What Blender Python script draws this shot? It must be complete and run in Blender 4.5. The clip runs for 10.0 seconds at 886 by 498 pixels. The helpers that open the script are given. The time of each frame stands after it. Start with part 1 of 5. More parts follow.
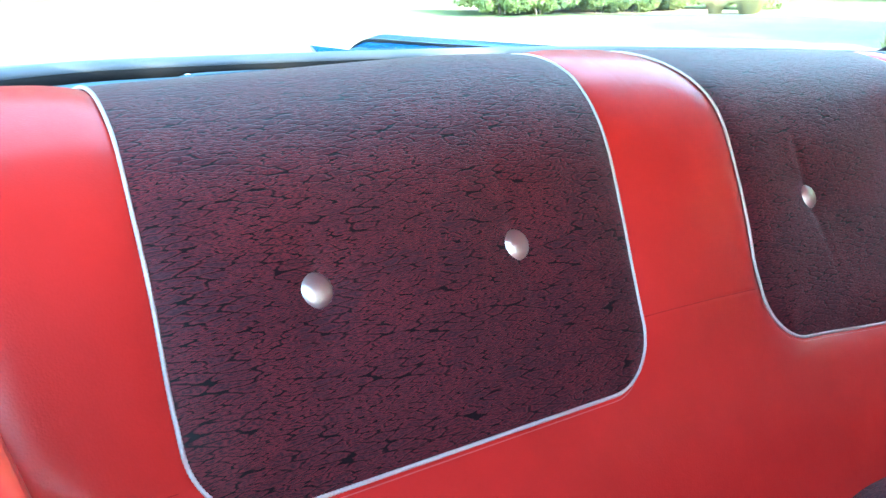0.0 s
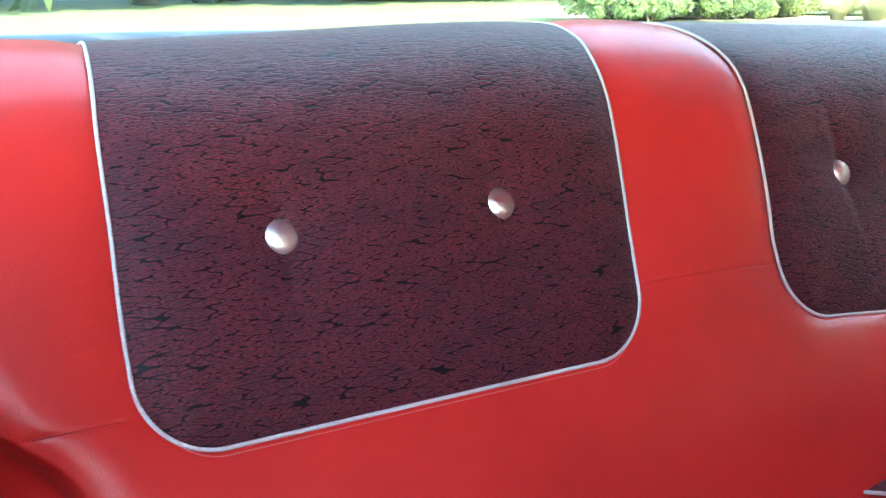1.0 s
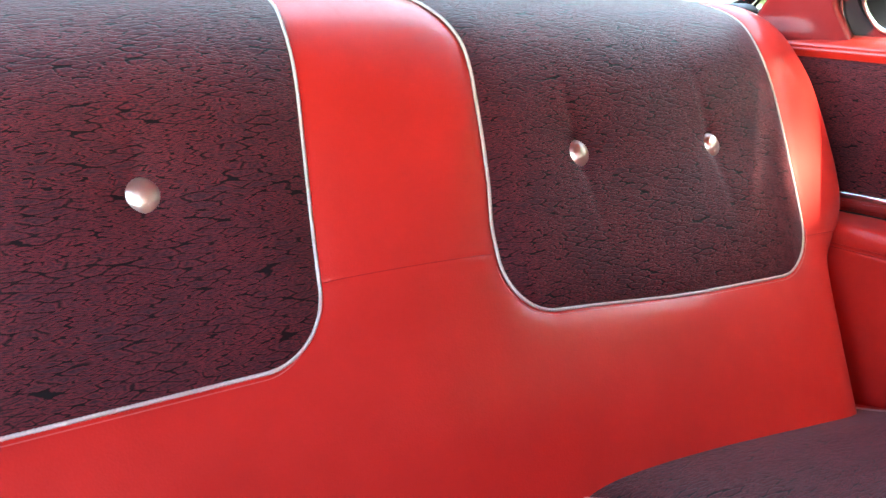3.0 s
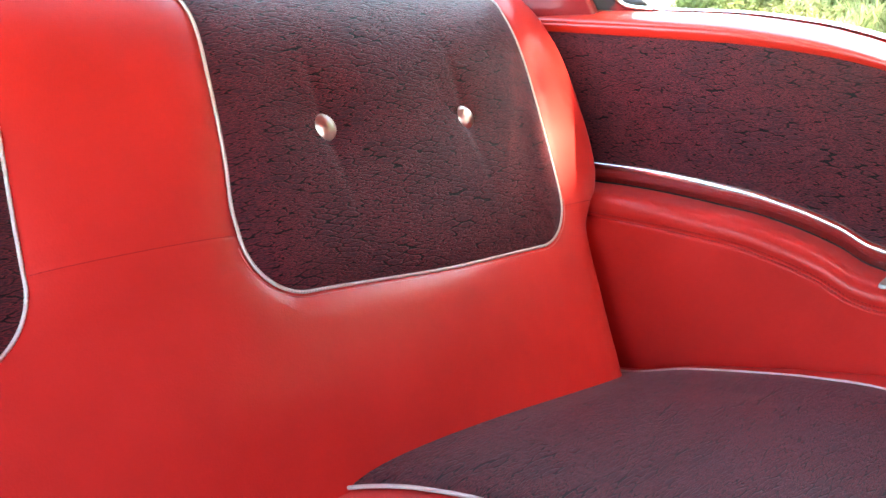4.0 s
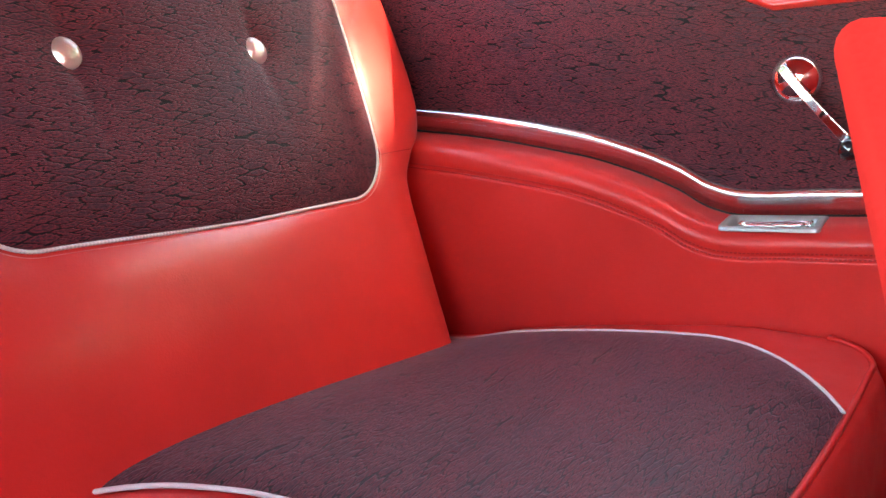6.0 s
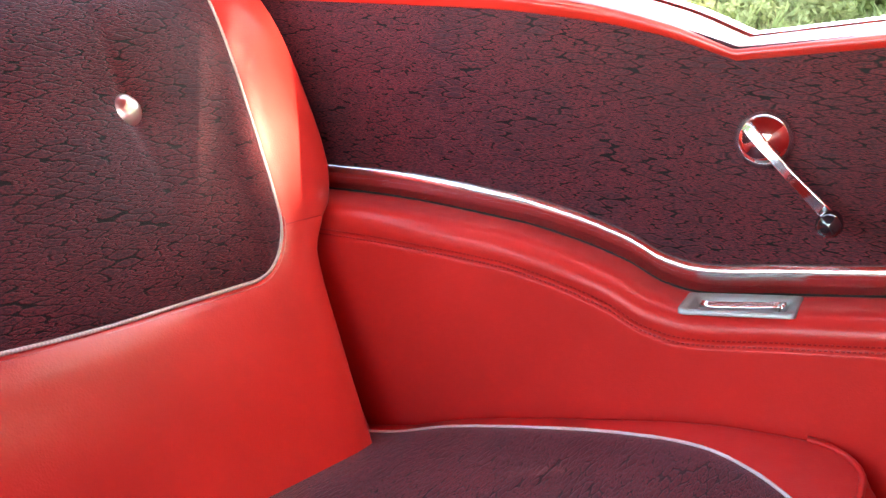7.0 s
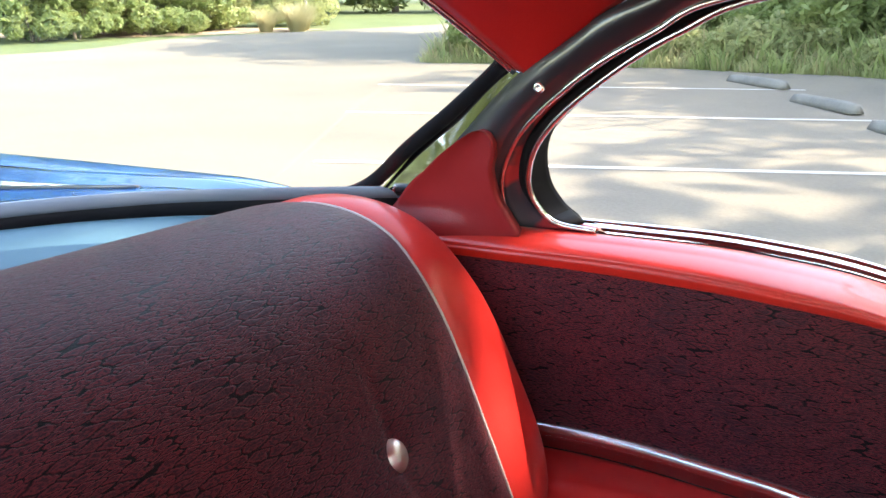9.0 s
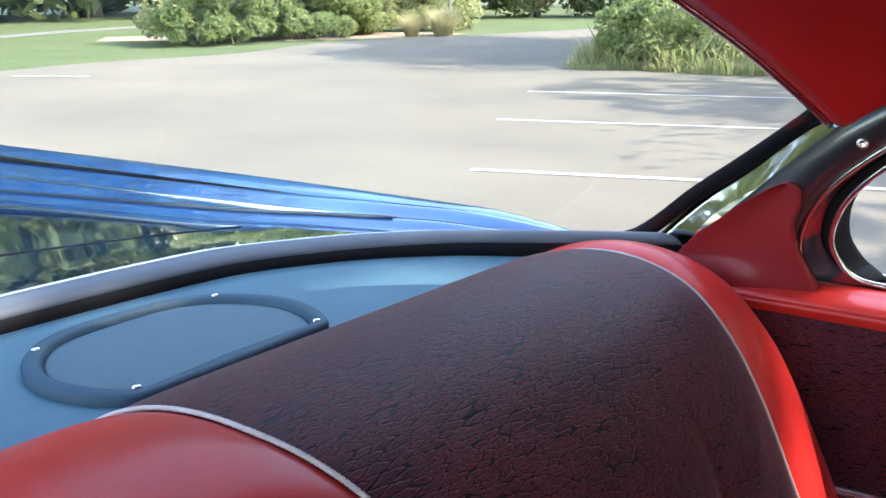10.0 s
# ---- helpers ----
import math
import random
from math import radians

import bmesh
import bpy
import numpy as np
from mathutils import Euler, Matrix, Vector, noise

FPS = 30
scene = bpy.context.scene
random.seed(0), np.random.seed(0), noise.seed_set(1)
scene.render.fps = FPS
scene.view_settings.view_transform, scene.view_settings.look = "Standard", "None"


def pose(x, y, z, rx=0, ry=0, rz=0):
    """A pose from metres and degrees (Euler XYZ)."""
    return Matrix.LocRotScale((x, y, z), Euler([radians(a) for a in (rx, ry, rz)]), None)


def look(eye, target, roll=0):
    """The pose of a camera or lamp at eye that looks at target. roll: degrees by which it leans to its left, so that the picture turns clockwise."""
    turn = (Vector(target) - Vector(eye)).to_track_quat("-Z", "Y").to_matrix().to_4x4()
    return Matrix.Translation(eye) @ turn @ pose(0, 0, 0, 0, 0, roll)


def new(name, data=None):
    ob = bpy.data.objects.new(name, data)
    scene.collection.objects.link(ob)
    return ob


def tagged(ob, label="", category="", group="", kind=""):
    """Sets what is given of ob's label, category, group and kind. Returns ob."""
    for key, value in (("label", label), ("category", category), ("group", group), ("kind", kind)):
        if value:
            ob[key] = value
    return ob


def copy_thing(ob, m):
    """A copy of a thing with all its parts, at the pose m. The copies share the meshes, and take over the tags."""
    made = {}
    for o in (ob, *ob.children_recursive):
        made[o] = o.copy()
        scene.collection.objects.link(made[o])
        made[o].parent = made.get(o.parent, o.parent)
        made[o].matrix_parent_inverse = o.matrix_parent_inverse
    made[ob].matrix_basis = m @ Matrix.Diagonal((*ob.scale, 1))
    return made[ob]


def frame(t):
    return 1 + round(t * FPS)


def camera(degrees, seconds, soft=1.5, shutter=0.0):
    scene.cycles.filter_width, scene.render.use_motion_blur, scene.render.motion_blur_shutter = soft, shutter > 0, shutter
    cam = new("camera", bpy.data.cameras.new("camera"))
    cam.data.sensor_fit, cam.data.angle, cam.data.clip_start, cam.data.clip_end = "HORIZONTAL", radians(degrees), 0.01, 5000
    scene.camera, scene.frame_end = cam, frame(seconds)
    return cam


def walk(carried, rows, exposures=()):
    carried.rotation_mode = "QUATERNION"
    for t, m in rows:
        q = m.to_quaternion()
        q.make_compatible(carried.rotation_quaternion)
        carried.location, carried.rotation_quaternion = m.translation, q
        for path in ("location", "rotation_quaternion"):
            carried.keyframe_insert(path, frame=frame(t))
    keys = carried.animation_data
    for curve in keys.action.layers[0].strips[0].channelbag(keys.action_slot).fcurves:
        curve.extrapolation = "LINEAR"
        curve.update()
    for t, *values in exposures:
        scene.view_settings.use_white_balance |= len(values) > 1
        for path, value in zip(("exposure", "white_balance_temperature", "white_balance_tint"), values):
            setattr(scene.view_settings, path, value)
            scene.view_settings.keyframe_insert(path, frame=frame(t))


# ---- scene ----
cam = camera(51.1, 10.0)
PATH = [
    (0, (-0.826, -0.642, 1.177), (0.34, 0.889, 0.634), 1.2),
    (0.5, (-0.762, -0.717, 1.153), (0.236, 0.93, 0.612), 0.9),
    (1, (-0.731, -0.716, 1.13), (0.244, 0.949, 0.603), 0.7),
    (1.5, (-0.698, -0.703, 1.115), (0.268, 0.965, 0.583), 0.7),
    (2, (-0.648, -0.708, 1.125), (0.326, 0.95, 0.577), 0.9),
    (2.5, (-0.558, -0.723, 1.148), (0.446, 0.912, 0.584), 1.4),
    (3, (-0.492, -0.742, 1.122), (0.651, 0.796, 0.549), 1.4),
    (4.5, (-0.392, -0.749, 1.055), (1.156, 0.392, 0.506), 1.3),
    (5, (-0.367, -0.747, 1.003), (1.229, 0.323, 0.447), 1.4),
    (5.2, (-0.366, -0.746, 0.982), (1.244, 0.304, 0.43), 1.2),
    (6.3, (-0.221, -0.707, 1.011), (1.399, 0.313, 0.433), 1.3),
    (6.5, (-0.193, -0.689, 1.013), (1.452, 0.299, 0.451), 1.5),
    (7, (-0.118, -0.648, 1.032), (1.578, 0.263, 0.488), 1.5),
    (7.5, (-0.068, -0.623, 1.065), (1.67, 0.216, 0.539), 1.4),
    (8, (-0.083, -0.588, 1.165), (1.67, 0.229, 0.657), 0.7),
    (8.5, (-0.127, -0.486, 1.248), (1.619, 0.345, 0.739), 0.1),
    (9, (-0.152, -0.369, 1.295), (1.572, 0.511, 0.79), -0.1),
    (9.5, (-0.168, -0.281, 1.328), (1.489, 0.72, 0.824), -0.2),
    (9.8, (-0.205, -0.227, 1.342), (1.424, 0.825, 0.851), 0.0),
    (10, (-0.235, -0.207, 1.343), (1.346, 0.912, 0.845), -0.1),
]
walk(cam, [(t, look(eye, target, roll)) for t, eye, target, roll in PATH], [(0, 4.9, 6200, -14), (1, 4.78, 6900, -12), (1.5, 4.58, 7300, -10), (2, 4.74, 7700, -10), (3, 5.05, 8400, -2), (5, 5.12, 9200, 6), (7, 5.2, 9300, 8), (8, 4.9, 9000, 8), (8.5, 4.2, 8800, 8), (9, 3.75, 8200, 10), (10, 3.3, 7100, 10)])

# ---------------------------------------------------------------- light
SUN = Vector((0.41, -0.60, 0.78)).normalized()      # towards the sun
world = bpy.data.worlds.new("sky")
scene.world = world
world.use_nodes = True
wn = world.node_tree.nodes
sky = wn.new("ShaderNodeTexSky")
sky.sky_type, sky.sun_disc = "NISHITA", False
sky.sun_elevation = math.asin(SUN.z)
sky.sun_rotation = math.atan2(SUN.x, SUN.y)
world.node_tree.links.new(sky.outputs[0], wn["Background"].inputs[0])
wn["Background"].inputs[1].default_value = 0.15
sun = new("sun", bpy.data.lights.new("sun", "SUN"))
sun.data.energy, sun.data.angle, sun.data.color = 1.12, radians(0.53), (1.0, 0.95, 0.86)
sun.matrix_world = Matrix.Translation((4, -8, 9)) @ SUN.to_track_quat("Z", "Y").to_matrix().to_4x4()


# ---------------------------------------------------------------- materials
def material(name, color, rough=0.5, metal=0.0, coat=0.0, spec=0.5):
    m = bpy.data.materials.new(name)
    m.use_nodes = True
    b = m.node_tree.nodes["Principled BSDF"]
    b.inputs["Base Color"].default_value = (*color, 1)
    b.inputs["Roughness"].default_value = rough
    b.inputs["Metallic"].default_value = metal
    b.inputs["Coat Weight"].default_value = coat
    b.inputs["Coat Roughness"].default_value = 0.06
    b.inputs["Specular IOR Level"].default_value = spec
    return m


class Nodes:
    """Short hand for a material's nodes."""

    def __init__(self, m):
        self.t, self.b = m.node_tree, m.node_tree.nodes["Principled BSDF"]

    def add(self, kind, **values):
        n = self.t.nodes.new("ShaderNode" + kind)
        for k, v in values.items():
            n.inputs[k.replace("_", " ")].default_value = v
        return n

    def link(self, a, b):
        self.t.links.new(a, b)

    def coords(self, source="Object", scale=(1, 1, 1)):
        c, m = self.t.nodes.new("ShaderNodeTexCoord"), self.t.nodes.new("ShaderNodeMapping")
        m.inputs["Scale"].default_value = scale
        self.link(c.outputs[source], m.inputs[0])
        return m.outputs[0]

    def noise(self, v, scale, detail=4, rough=0.55):
        n = self.add("TexNoise", Scale=scale, Detail=detail, Roughness=rough)
        self.link(v, n.inputs["Vector"])
        return n.outputs[0]

    def ramp(self, v, *stops):
        r = self.t.nodes.new("ShaderNodeValToRGB")
        for i, (p, c) in enumerate(stops):
            e = r.color_ramp.elements[i] if i < 2 else r.color_ramp.elements.new(p)
            e.position = p
            e.color = (*c, 1) if isinstance(c, tuple) else (c, c, c, 1)
        self.link(v, r.inputs[0])
        return r.outputs[0]

    def mix(self, f, a, b, how="MIX"):
        n = self.t.nodes.new("ShaderNodeMix")
        n.data_type, n.blend_type = "RGBA", how
        for i, v in ((0, f), (6, a), (7, b)):
            if hasattr(v, "is_linked"):
                self.link(v, n.inputs[i])
            else:
                n.inputs[i].default_value = (*v, 1) if isinstance(v, tuple) else v
        return n.outputs[2]

    def math(self, how, a, b=0.0):
        n = self.t.nodes.new("ShaderNodeMath")
        n.operation = how
        for i, v in ((0, a), (1, b)):
            if hasattr(v, "is_linked"):
                self.link(v, n.inputs[i])
            else:
                n.inputs[i].default_value = v
        return n.outputs[0]

    def bump(self, h, strength, distance=0.001):
        n = self.add("Bump", Strength=strength, Distance=distance)
        self.link(h, n.inputs["Height"])
        self.link(n.outputs[0], self.b.inputs["Normal"])

    def base(self, c):
        self.link(c, self.b.inputs["Base Color"])

    def rough(self, v):
        self.link(v, self.b.inputs["Roughness"])


def vinyl(name, color, rough=0.42):
    m = material(name, color, rough, coat=0.33, spec=0.14)
    m.node_tree.nodes["Principled BSDF"].inputs["Coat Roughness"].default_value = 0.21
    m.node_tree.nodes["Principled BSDF"].inputs["Sheen Weight"].default_value = 0.025
    m.node_tree.nodes["Principled BSDF"].inputs["Sheen Roughness"].default_value = 0.40
    n = Nodes(m)
    v = n.coords()
    dark = tuple(0.87 * c for c in color)
    n.base(n.mix(n.ramp(n.noise(v, 9, 3), (0.35, 0.0), (0.7, 1.0)), dark, color))
    cells = n.add("TexVoronoi", Scale=520.0)
    n.link(v, cells.inputs["Vector"])
    creases = n.noise(n.coords(scale=(1, 1, 0.5)), 55, 5, 0.6)
    n.rough(n.ramp(n.noise(v, 30, 4), (0.3, rough), (0.75, rough + 0.14)))
    h = n.math("ADD", n.math("MULTIPLY", cells.outputs[0], 0.35), n.math("MULTIPLY", creases, 0.9))
    n.bump(h, 0.42, 0.0008)
    return m


RED = vinyl("red_vinyl", (0.57, 0.023, 0.022))
RED_SEAM = vinyl("dark_red_thread", (0.34, 0.010, 0.014), 0.6)
PALE_THREAD = vinyl("pale_red_thread", (0.62, 0.12, 0.12), 0.5)
WHITE_PIPE = vinyl("pearl_white_piping", (0.58, 0.50, 0.50), 0.28)


def brocade():
    """Dark woven cloth: lens-shaped dull red islets, large ones among bands of small, on a near black glossy ground. Its coordinates are metres on the cloth."""
    m = material("black_and_red_brocade", (0.02, 0.008, 0.012), 0.5, spec=0.13)
    cl = m.node_tree.nodes["Principled BSDF"]
    cl.inputs["Sheen Roughness"].default_value = 0.35
    cl.inputs["Sheen Tint"].default_value = (0.95, 0.85, 1.0, 1)
    n = Nodes(m)
    uv = n.coords("UV")

    def warp(v, scale, ax, ay):
        """Pushes the coordinates about by a noise."""
        w = n.add("TexNoise", Scale=scale, Detail=2.0)
        n.link(v, w.inputs["Vector"])
        mid = n.t.nodes.new("ShaderNodeVectorMath")
        mid.operation = "SUBTRACT"
        n.link(w.outputs[1], mid.inputs[0])
        mid.inputs[1].default_value = (0.5, 0.5, 0.5)
        p = n.t.nodes.new("ShaderNodeVectorMath")
        p.operation = "MULTIPLY_ADD"
        n.link(mid.outputs[0], p.inputs[0])
        p.inputs[1].default_value = (ax, ay, 0)
        n.link(v, p.inputs[2])
        return p.outputs[0]

    v = warp(warp(uv, 38.0, 0.012, 0.006), 300.0, 0.0050, 0.0011)

    def islets(width, row, gap, rim, round_off, seed):
        """Staggered islets, pointed at both ends, with a dark gap that widens where they meet."""
        mp = n.t.nodes.new("ShaderNodeMapping")
        mp.inputs["Location"].default_value = (seed, seed * 0.7, 0)
        mp.inputs["Rotation"].default_value = (0, 0, radians(45))
        mp.inputs["Scale"].default_value = (1 / width, 1 / row, 1)
        n.link(v, mp.inputs[0])
        edge = n.add("TexVoronoi", Scale=1.0, Randomness=0.62)
        edge.voronoi_dimensions, edge.feature = "2D", "DISTANCE_TO_EDGE"
        n.link(mp.outputs[0], edge.inputs["Vector"])
        far = n.add("TexVoronoi", Scale=1.0, Randomness=0.62)
        far.voronoi_dimensions = "2D"
        n.link(mp.outputs[0], far.inputs["Vector"])
        f = n.math("MINIMUM", edge.outputs["Distance"], n.math("SUBTRACT", round_off, far.outputs["Distance"]))
        f = n.math("ADD", f, n.math("MULTIPLY", n.math("SUBTRACT", n.noise(n.coords("UV", (1, 2.6, 1)), 250, 2), 0.5), 0.22))
        f = n.math("ADD", f, n.math("MULTIPLY", n.math("SUBTRACT", n.noise(n.coords("UV", (1, 1.6, 1)), 75, 2), 0.5), 0.16))
        blot = n.ramp(n.math("ADD", far.outputs["Distance"], n.math("MULTIPLY", n.noise(n.coords("UV", (1, 1.8, 1)), 210, 1), 0.30)), (0.62, 0.0), (0.74, 1.0))
        return n.ramp(f, (gap - 0.05, 0.0), (gap + 0.05, 1.0)), n.ramp(f, (gap + rim, 0.0), (gap + rim + 0.08, 1.0)), blot

    big, big_in, big_blot = islets(0.0270, 0.0054, 0.075, 0.05, 0.70, 5.0)
    small, small_in, small_blot = islets(0.0165, 0.0030, 0.075, 0.10, 0.70, 9.0)
    which = n.ramp(n.noise(n.coords("UV", (0.55, 1.25, 1)), 30, 1), (0.485, 0.0), (0.505, 1.0))
    islet, inner, blot = n.mix(which, big, small), n.mix(which, big_in, small_in), n.mix(which, big_blot, small_blot)
    thread = n.noise(n.coords("UV", (1500, 300, 1)), 1.0, 2)
    wash = n.ramp(n.noise(uv, 11, 3), (0.38, 0.0), (0.64, 1.0))
    fill = n.mix(wash, (0.064, 0.020, 0.030), (0.150, 0.019, 0.026))
    fill = n.mix(n.math("MULTIPLY", thread, 0.4), fill, (0.046, 0.014, 0.021))
    streak = n.ramp(n.noise(n.coords("UV", (1, 3.4, 1)), 250, 2), (0.44, 0.0), (0.56, 1.0))
    fill = n.mix(streak, (0.030, 0.011, 0.018), fill)
    rim = n.mix(which, (0.115, 0.018, 0.027), (0.128, 0.018, 0.027))
    fill = n.mix(inner, rim, fill)
    ground = n.mix(blot, (0.013, 0.006, 0.009), (0.004, 0.003, 0.005))
    n.base(n.mix(islet, ground, fill))
    n.link(n.ramp(islet, (0.0, 0.07), (1.0, 0.14)), cl.inputs["Sheen Weight"])
    n.rough(n.ramp(islet, (0.0, 0.42), (1.0, 0.50)))
    crinkle = n.noise(n.coords("UV", (0.42, 1.25, 1)), 150, 3, 0.6)
    n.bump(n.math("ADD", n.math("MULTIPLY", islet, 0.7), n.math("ADD", n.math("MULTIPLY", crinkle, 1.6), n.math("MULTIPLY", thread, 0.25))), 0.55, 0.0011)
    return m


CLOTH = brocade()
CHROME = material("chrome", (0.78, 0.78, 0.80), 0.07, 1.0)
GREY_MOULDING = material("grey_blue_moulding", (0.085, 0.100, 0.125), 0.6, 0.0, spec=0.25)
STRIP = material("worn_chrome_strip", (0.80, 0.81, 0.83), 0.26, 1.0)
SATIN = material("brushed_grey_metal", (0.30, 0.30, 0.30), 0.36, 0.5)
STEEL = material("satin_steel", (0.62, 0.62, 0.64), 0.22, 1.0)
RUBBER = material("black_rubber", (0.006, 0.006, 0.008), 0.7, spec=0.1)
# flat black that stands in for shade in gaps and recesses
SHADE = material("shade_black", (0.010, 0.008, 0.009), 0.8)


def paint(name, color, rough=0.22, ripple=0.02, coat=0.9):
    m = material(name, color, rough, coat=coat)
    m.node_tree.nodes["Principled BSDF"].inputs["Coat Roughness"].default_value = 0.02
    n = Nodes(m)
    v = n.coords()
    n.base(n.mix(n.ramp(n.noise(v, 6, 3), (0.3, 0.0), (0.7, 1.0)), tuple(0.88 * c for c in color), color))
    if ripple:
        n.bump(n.noise(v, 60, 2), ripple, 0.0004)
    return m


RED_PAINT = paint("glossy_red_paint", (0.60, 0.026, 0.020), 0.4, coat=0.5)
BLUE_PAINT = paint("blue_body_paint", (0.010, 0.085, 0.240), 0.15, 0)
DECK_PAINT = paint("dark_blue_deck_paint", (0.004, 0.026, 0.060), 0.05, 0)
DARK_PAINT = paint("dark_worn_paint", (0.020, 0.022, 0.032), 0.35)
PILLAR_RED = vinyl("dull_red_vinyl", (0.25, 0.016, 0.022), 0.65)
HEADLINER = vinyl("red_headliner_vinyl", (0.46, 0.014, 0.016), 0.5)


def shelf_board():
    m = material("blue_grey_board", (0.045, 0.070, 0.100), 0.45)
    n = Nodes(m)
    v = n.coords()
    n.base(n.mix(n.noise(v, 14, 5), (0.030, 0.086, 0.128), (0.052, 0.136, 0.184)))
    n.rough(n.ramp(n.noise(v, 8, 4), (0.3, 0.55), (0.7, 0.70)))
    n.bump(n.noise(v, 420, 3), 0.25, 0.0005)
    return m


BOARD = shelf_board()


def button_cover():
    m = material("silver_ribbed_cover", (0.72, 0.64, 0.62), 0.28, 0.9)
    n = Nodes(m)
    w = n.add("TexWave", Scale=330.0, Distortion=0.0)
    w.bands_direction = "Z"
    n.link(n.coords(), w.inputs["Vector"])
    w2 = n.add("TexWave", Scale=330.0, Distortion=0.0)
    n.link(n.coords(), w2.inputs["Vector"])
    n.bump(n.math("ADD", w.outputs[1], n.math("MULTIPLY", w2.outputs[1], 0.6)), 0.22, 0.0003)
    return m


BUTTON = button_cover()


def glass():
    m = bpy.data.materials.new("window_glass")
    m.use_nodes = True
    t = m.node_tree
    t.nodes.clear()
    out, mixer = t.nodes.new("ShaderNodeOutputMaterial"), t.nodes.new("ShaderNodeMixShader")
    clear, gloss, fr = t.nodes.new("ShaderNodeBsdfTransparent"), t.nodes.new("ShaderNodeBsdfGlossy"), t.nodes.new("ShaderNodeFresnel")
    clear.inputs[0].default_value = (0.93, 0.96, 0.95, 1)
    gloss.inputs["Roughness"].default_value = 0.01
    fr.inputs[0].default_value = 1.45
    for a, b in ((fr.outputs[0], mixer.inputs[0]), (clear.outputs[0], mixer.inputs[1]), (gloss.outputs[0], mixer.inputs[2]), (mixer.outputs[0], out.inputs[0])):
        t.links.new(a, b)
    return m


GLASS = glass()


# ---------------------------------------------------------------- mesh helpers
def mesh_of(name, verts, faces, mats, uvs=None, smooth=True):
    me = bpy.data.meshes.new(name)
    me.from_pydata([tuple(v) for v in verts], [], faces)
    for m in mats if isinstance(mats, (list, tuple)) else [mats]:
        me.materials.append(m)
    if uvs is not None:
        layer = me.uv_layers.new(name="cloth")
        idx = np.empty(len(me.loops), dtype=np.int32)
        me.loops.foreach_get("vertex_index", idx)
        layer.data.foreach_set("uv", np.asarray(uvs, dtype=np.float32)[idx].ravel())
    me.polygons.foreach_set("use_smooth", [smooth] * len(me.polygons))
    me.update()
    return me


def thing(name, label, category, at=(0, 0, 0), group="", kind=""):
    ob = new(name)
    ob.location = at
    ob.empty_display_size = 0.05
    return tagged(ob, label, category, group, kind)


def part(name, me, parent=None, label=""):
    """Links a mesh, made in world places, under its thing."""
    ob = new(name, me)
    if parent is not None:
        ob.parent = parent
        if parent.parent is None:
            ob.matrix_parent_inverse = Matrix.Translation(parent.location).inverted()
    return tagged(ob, label) if label else ob


def grid(fn, us, vs, mats, name="sheet", uv=None, back=None, flip=False, pick=None):
    """A sheet through fn(u, v). back: an offset (vector) that gives it thickness."""
    nu, nv = len(us), len(vs)
    verts = [fn(u, v) for v in vs for u in us]
    uvs = [uv(u, v) for v in vs for u in us] if uv else None
    q = lambda i, j: j * nu + i
    faces = [(q(i, j), q(i + 1, j), q(i + 1, j + 1), q(i, j + 1)) for j in range(nv - 1) for i in range(nu - 1)]
    if flip:
        faces = [f[::-1] for f in faces]
    if back is not None:
        n = len(verts)
        verts += [tuple(Vector(p) + Vector(back)) for p in verts]
        if uvs:
            uvs += uvs
        faces += [tuple(k + n for k in f[::-1]) for f in faces]
        rim = [q(i, 0) for i in range(nu)] + [q(nu - 1, j) for j in range(1, nv)] + [q(i, nv - 1) for i in range(nu - 2, -1, -1)] + [q(0, j) for j in range(nv - 2, 0, -1)]
        for a, b in zip(rim, rim[1:] + rim[:1]):
            faces.append((a, b, b + n, a + n) if flip else (b, a, a + n, b + n))
    return mesh_of(name, verts, faces, mats, uvs)


def tube(points, r, mats, sides=8, name="tube", closed=False, squash=1.0):
    """A round cord along points."""
    pts = [Vector(p) for p in points]
    verts, faces, n = [], [], len(pts)
    up = Vector((0.31, 0.2, 0.93)).normalized()
    for i, p in enumerate(pts):
        a, b = (pts[i - 1], pts[(i + 1) % n]) if closed else (pts[max(i - 1, 0)], pts[min(i + 1, n - 1)])
        t = (b - a).normalized()
        s = t.cross(up).normalized()
        u = s.cross(t)
        for k in range(sides):
            w = 2 * math.pi * k / sides
            rr = r[i] if isinstance(r, (list, tuple)) else r
            verts.append(p + rr * (s * math.cos(w) + u * squash * math.sin(w)))
    for i in range(n if closed else n - 1):
        j = (i + 1) % n
        for k in range(sides):
            l = (k + 1) % sides
            faces.append((i * sides + k, i * sides + l, j * sides + l, j * sides + k))
    if not closed:
        faces += [tuple(range(sides))[::-1], tuple(range((n - 1) * sides, n * sides))]
    return mesh_of(name, verts, faces, mats)


def fine(points, gap):
    """Even points along a line, about gap apart."""
    pts = np.array([tuple(p) for p in points])
    run = np.r_[0, np.cumsum(np.linalg.norm(np.diff(pts, axis=0), axis=1))]
    at = np.linspace(0, run[-1], int(run[-1] / gap))
    return [Vector(p) for p in np.stack([np.interp(at, run, pts[:, k]) for k in range(3)], 1)]


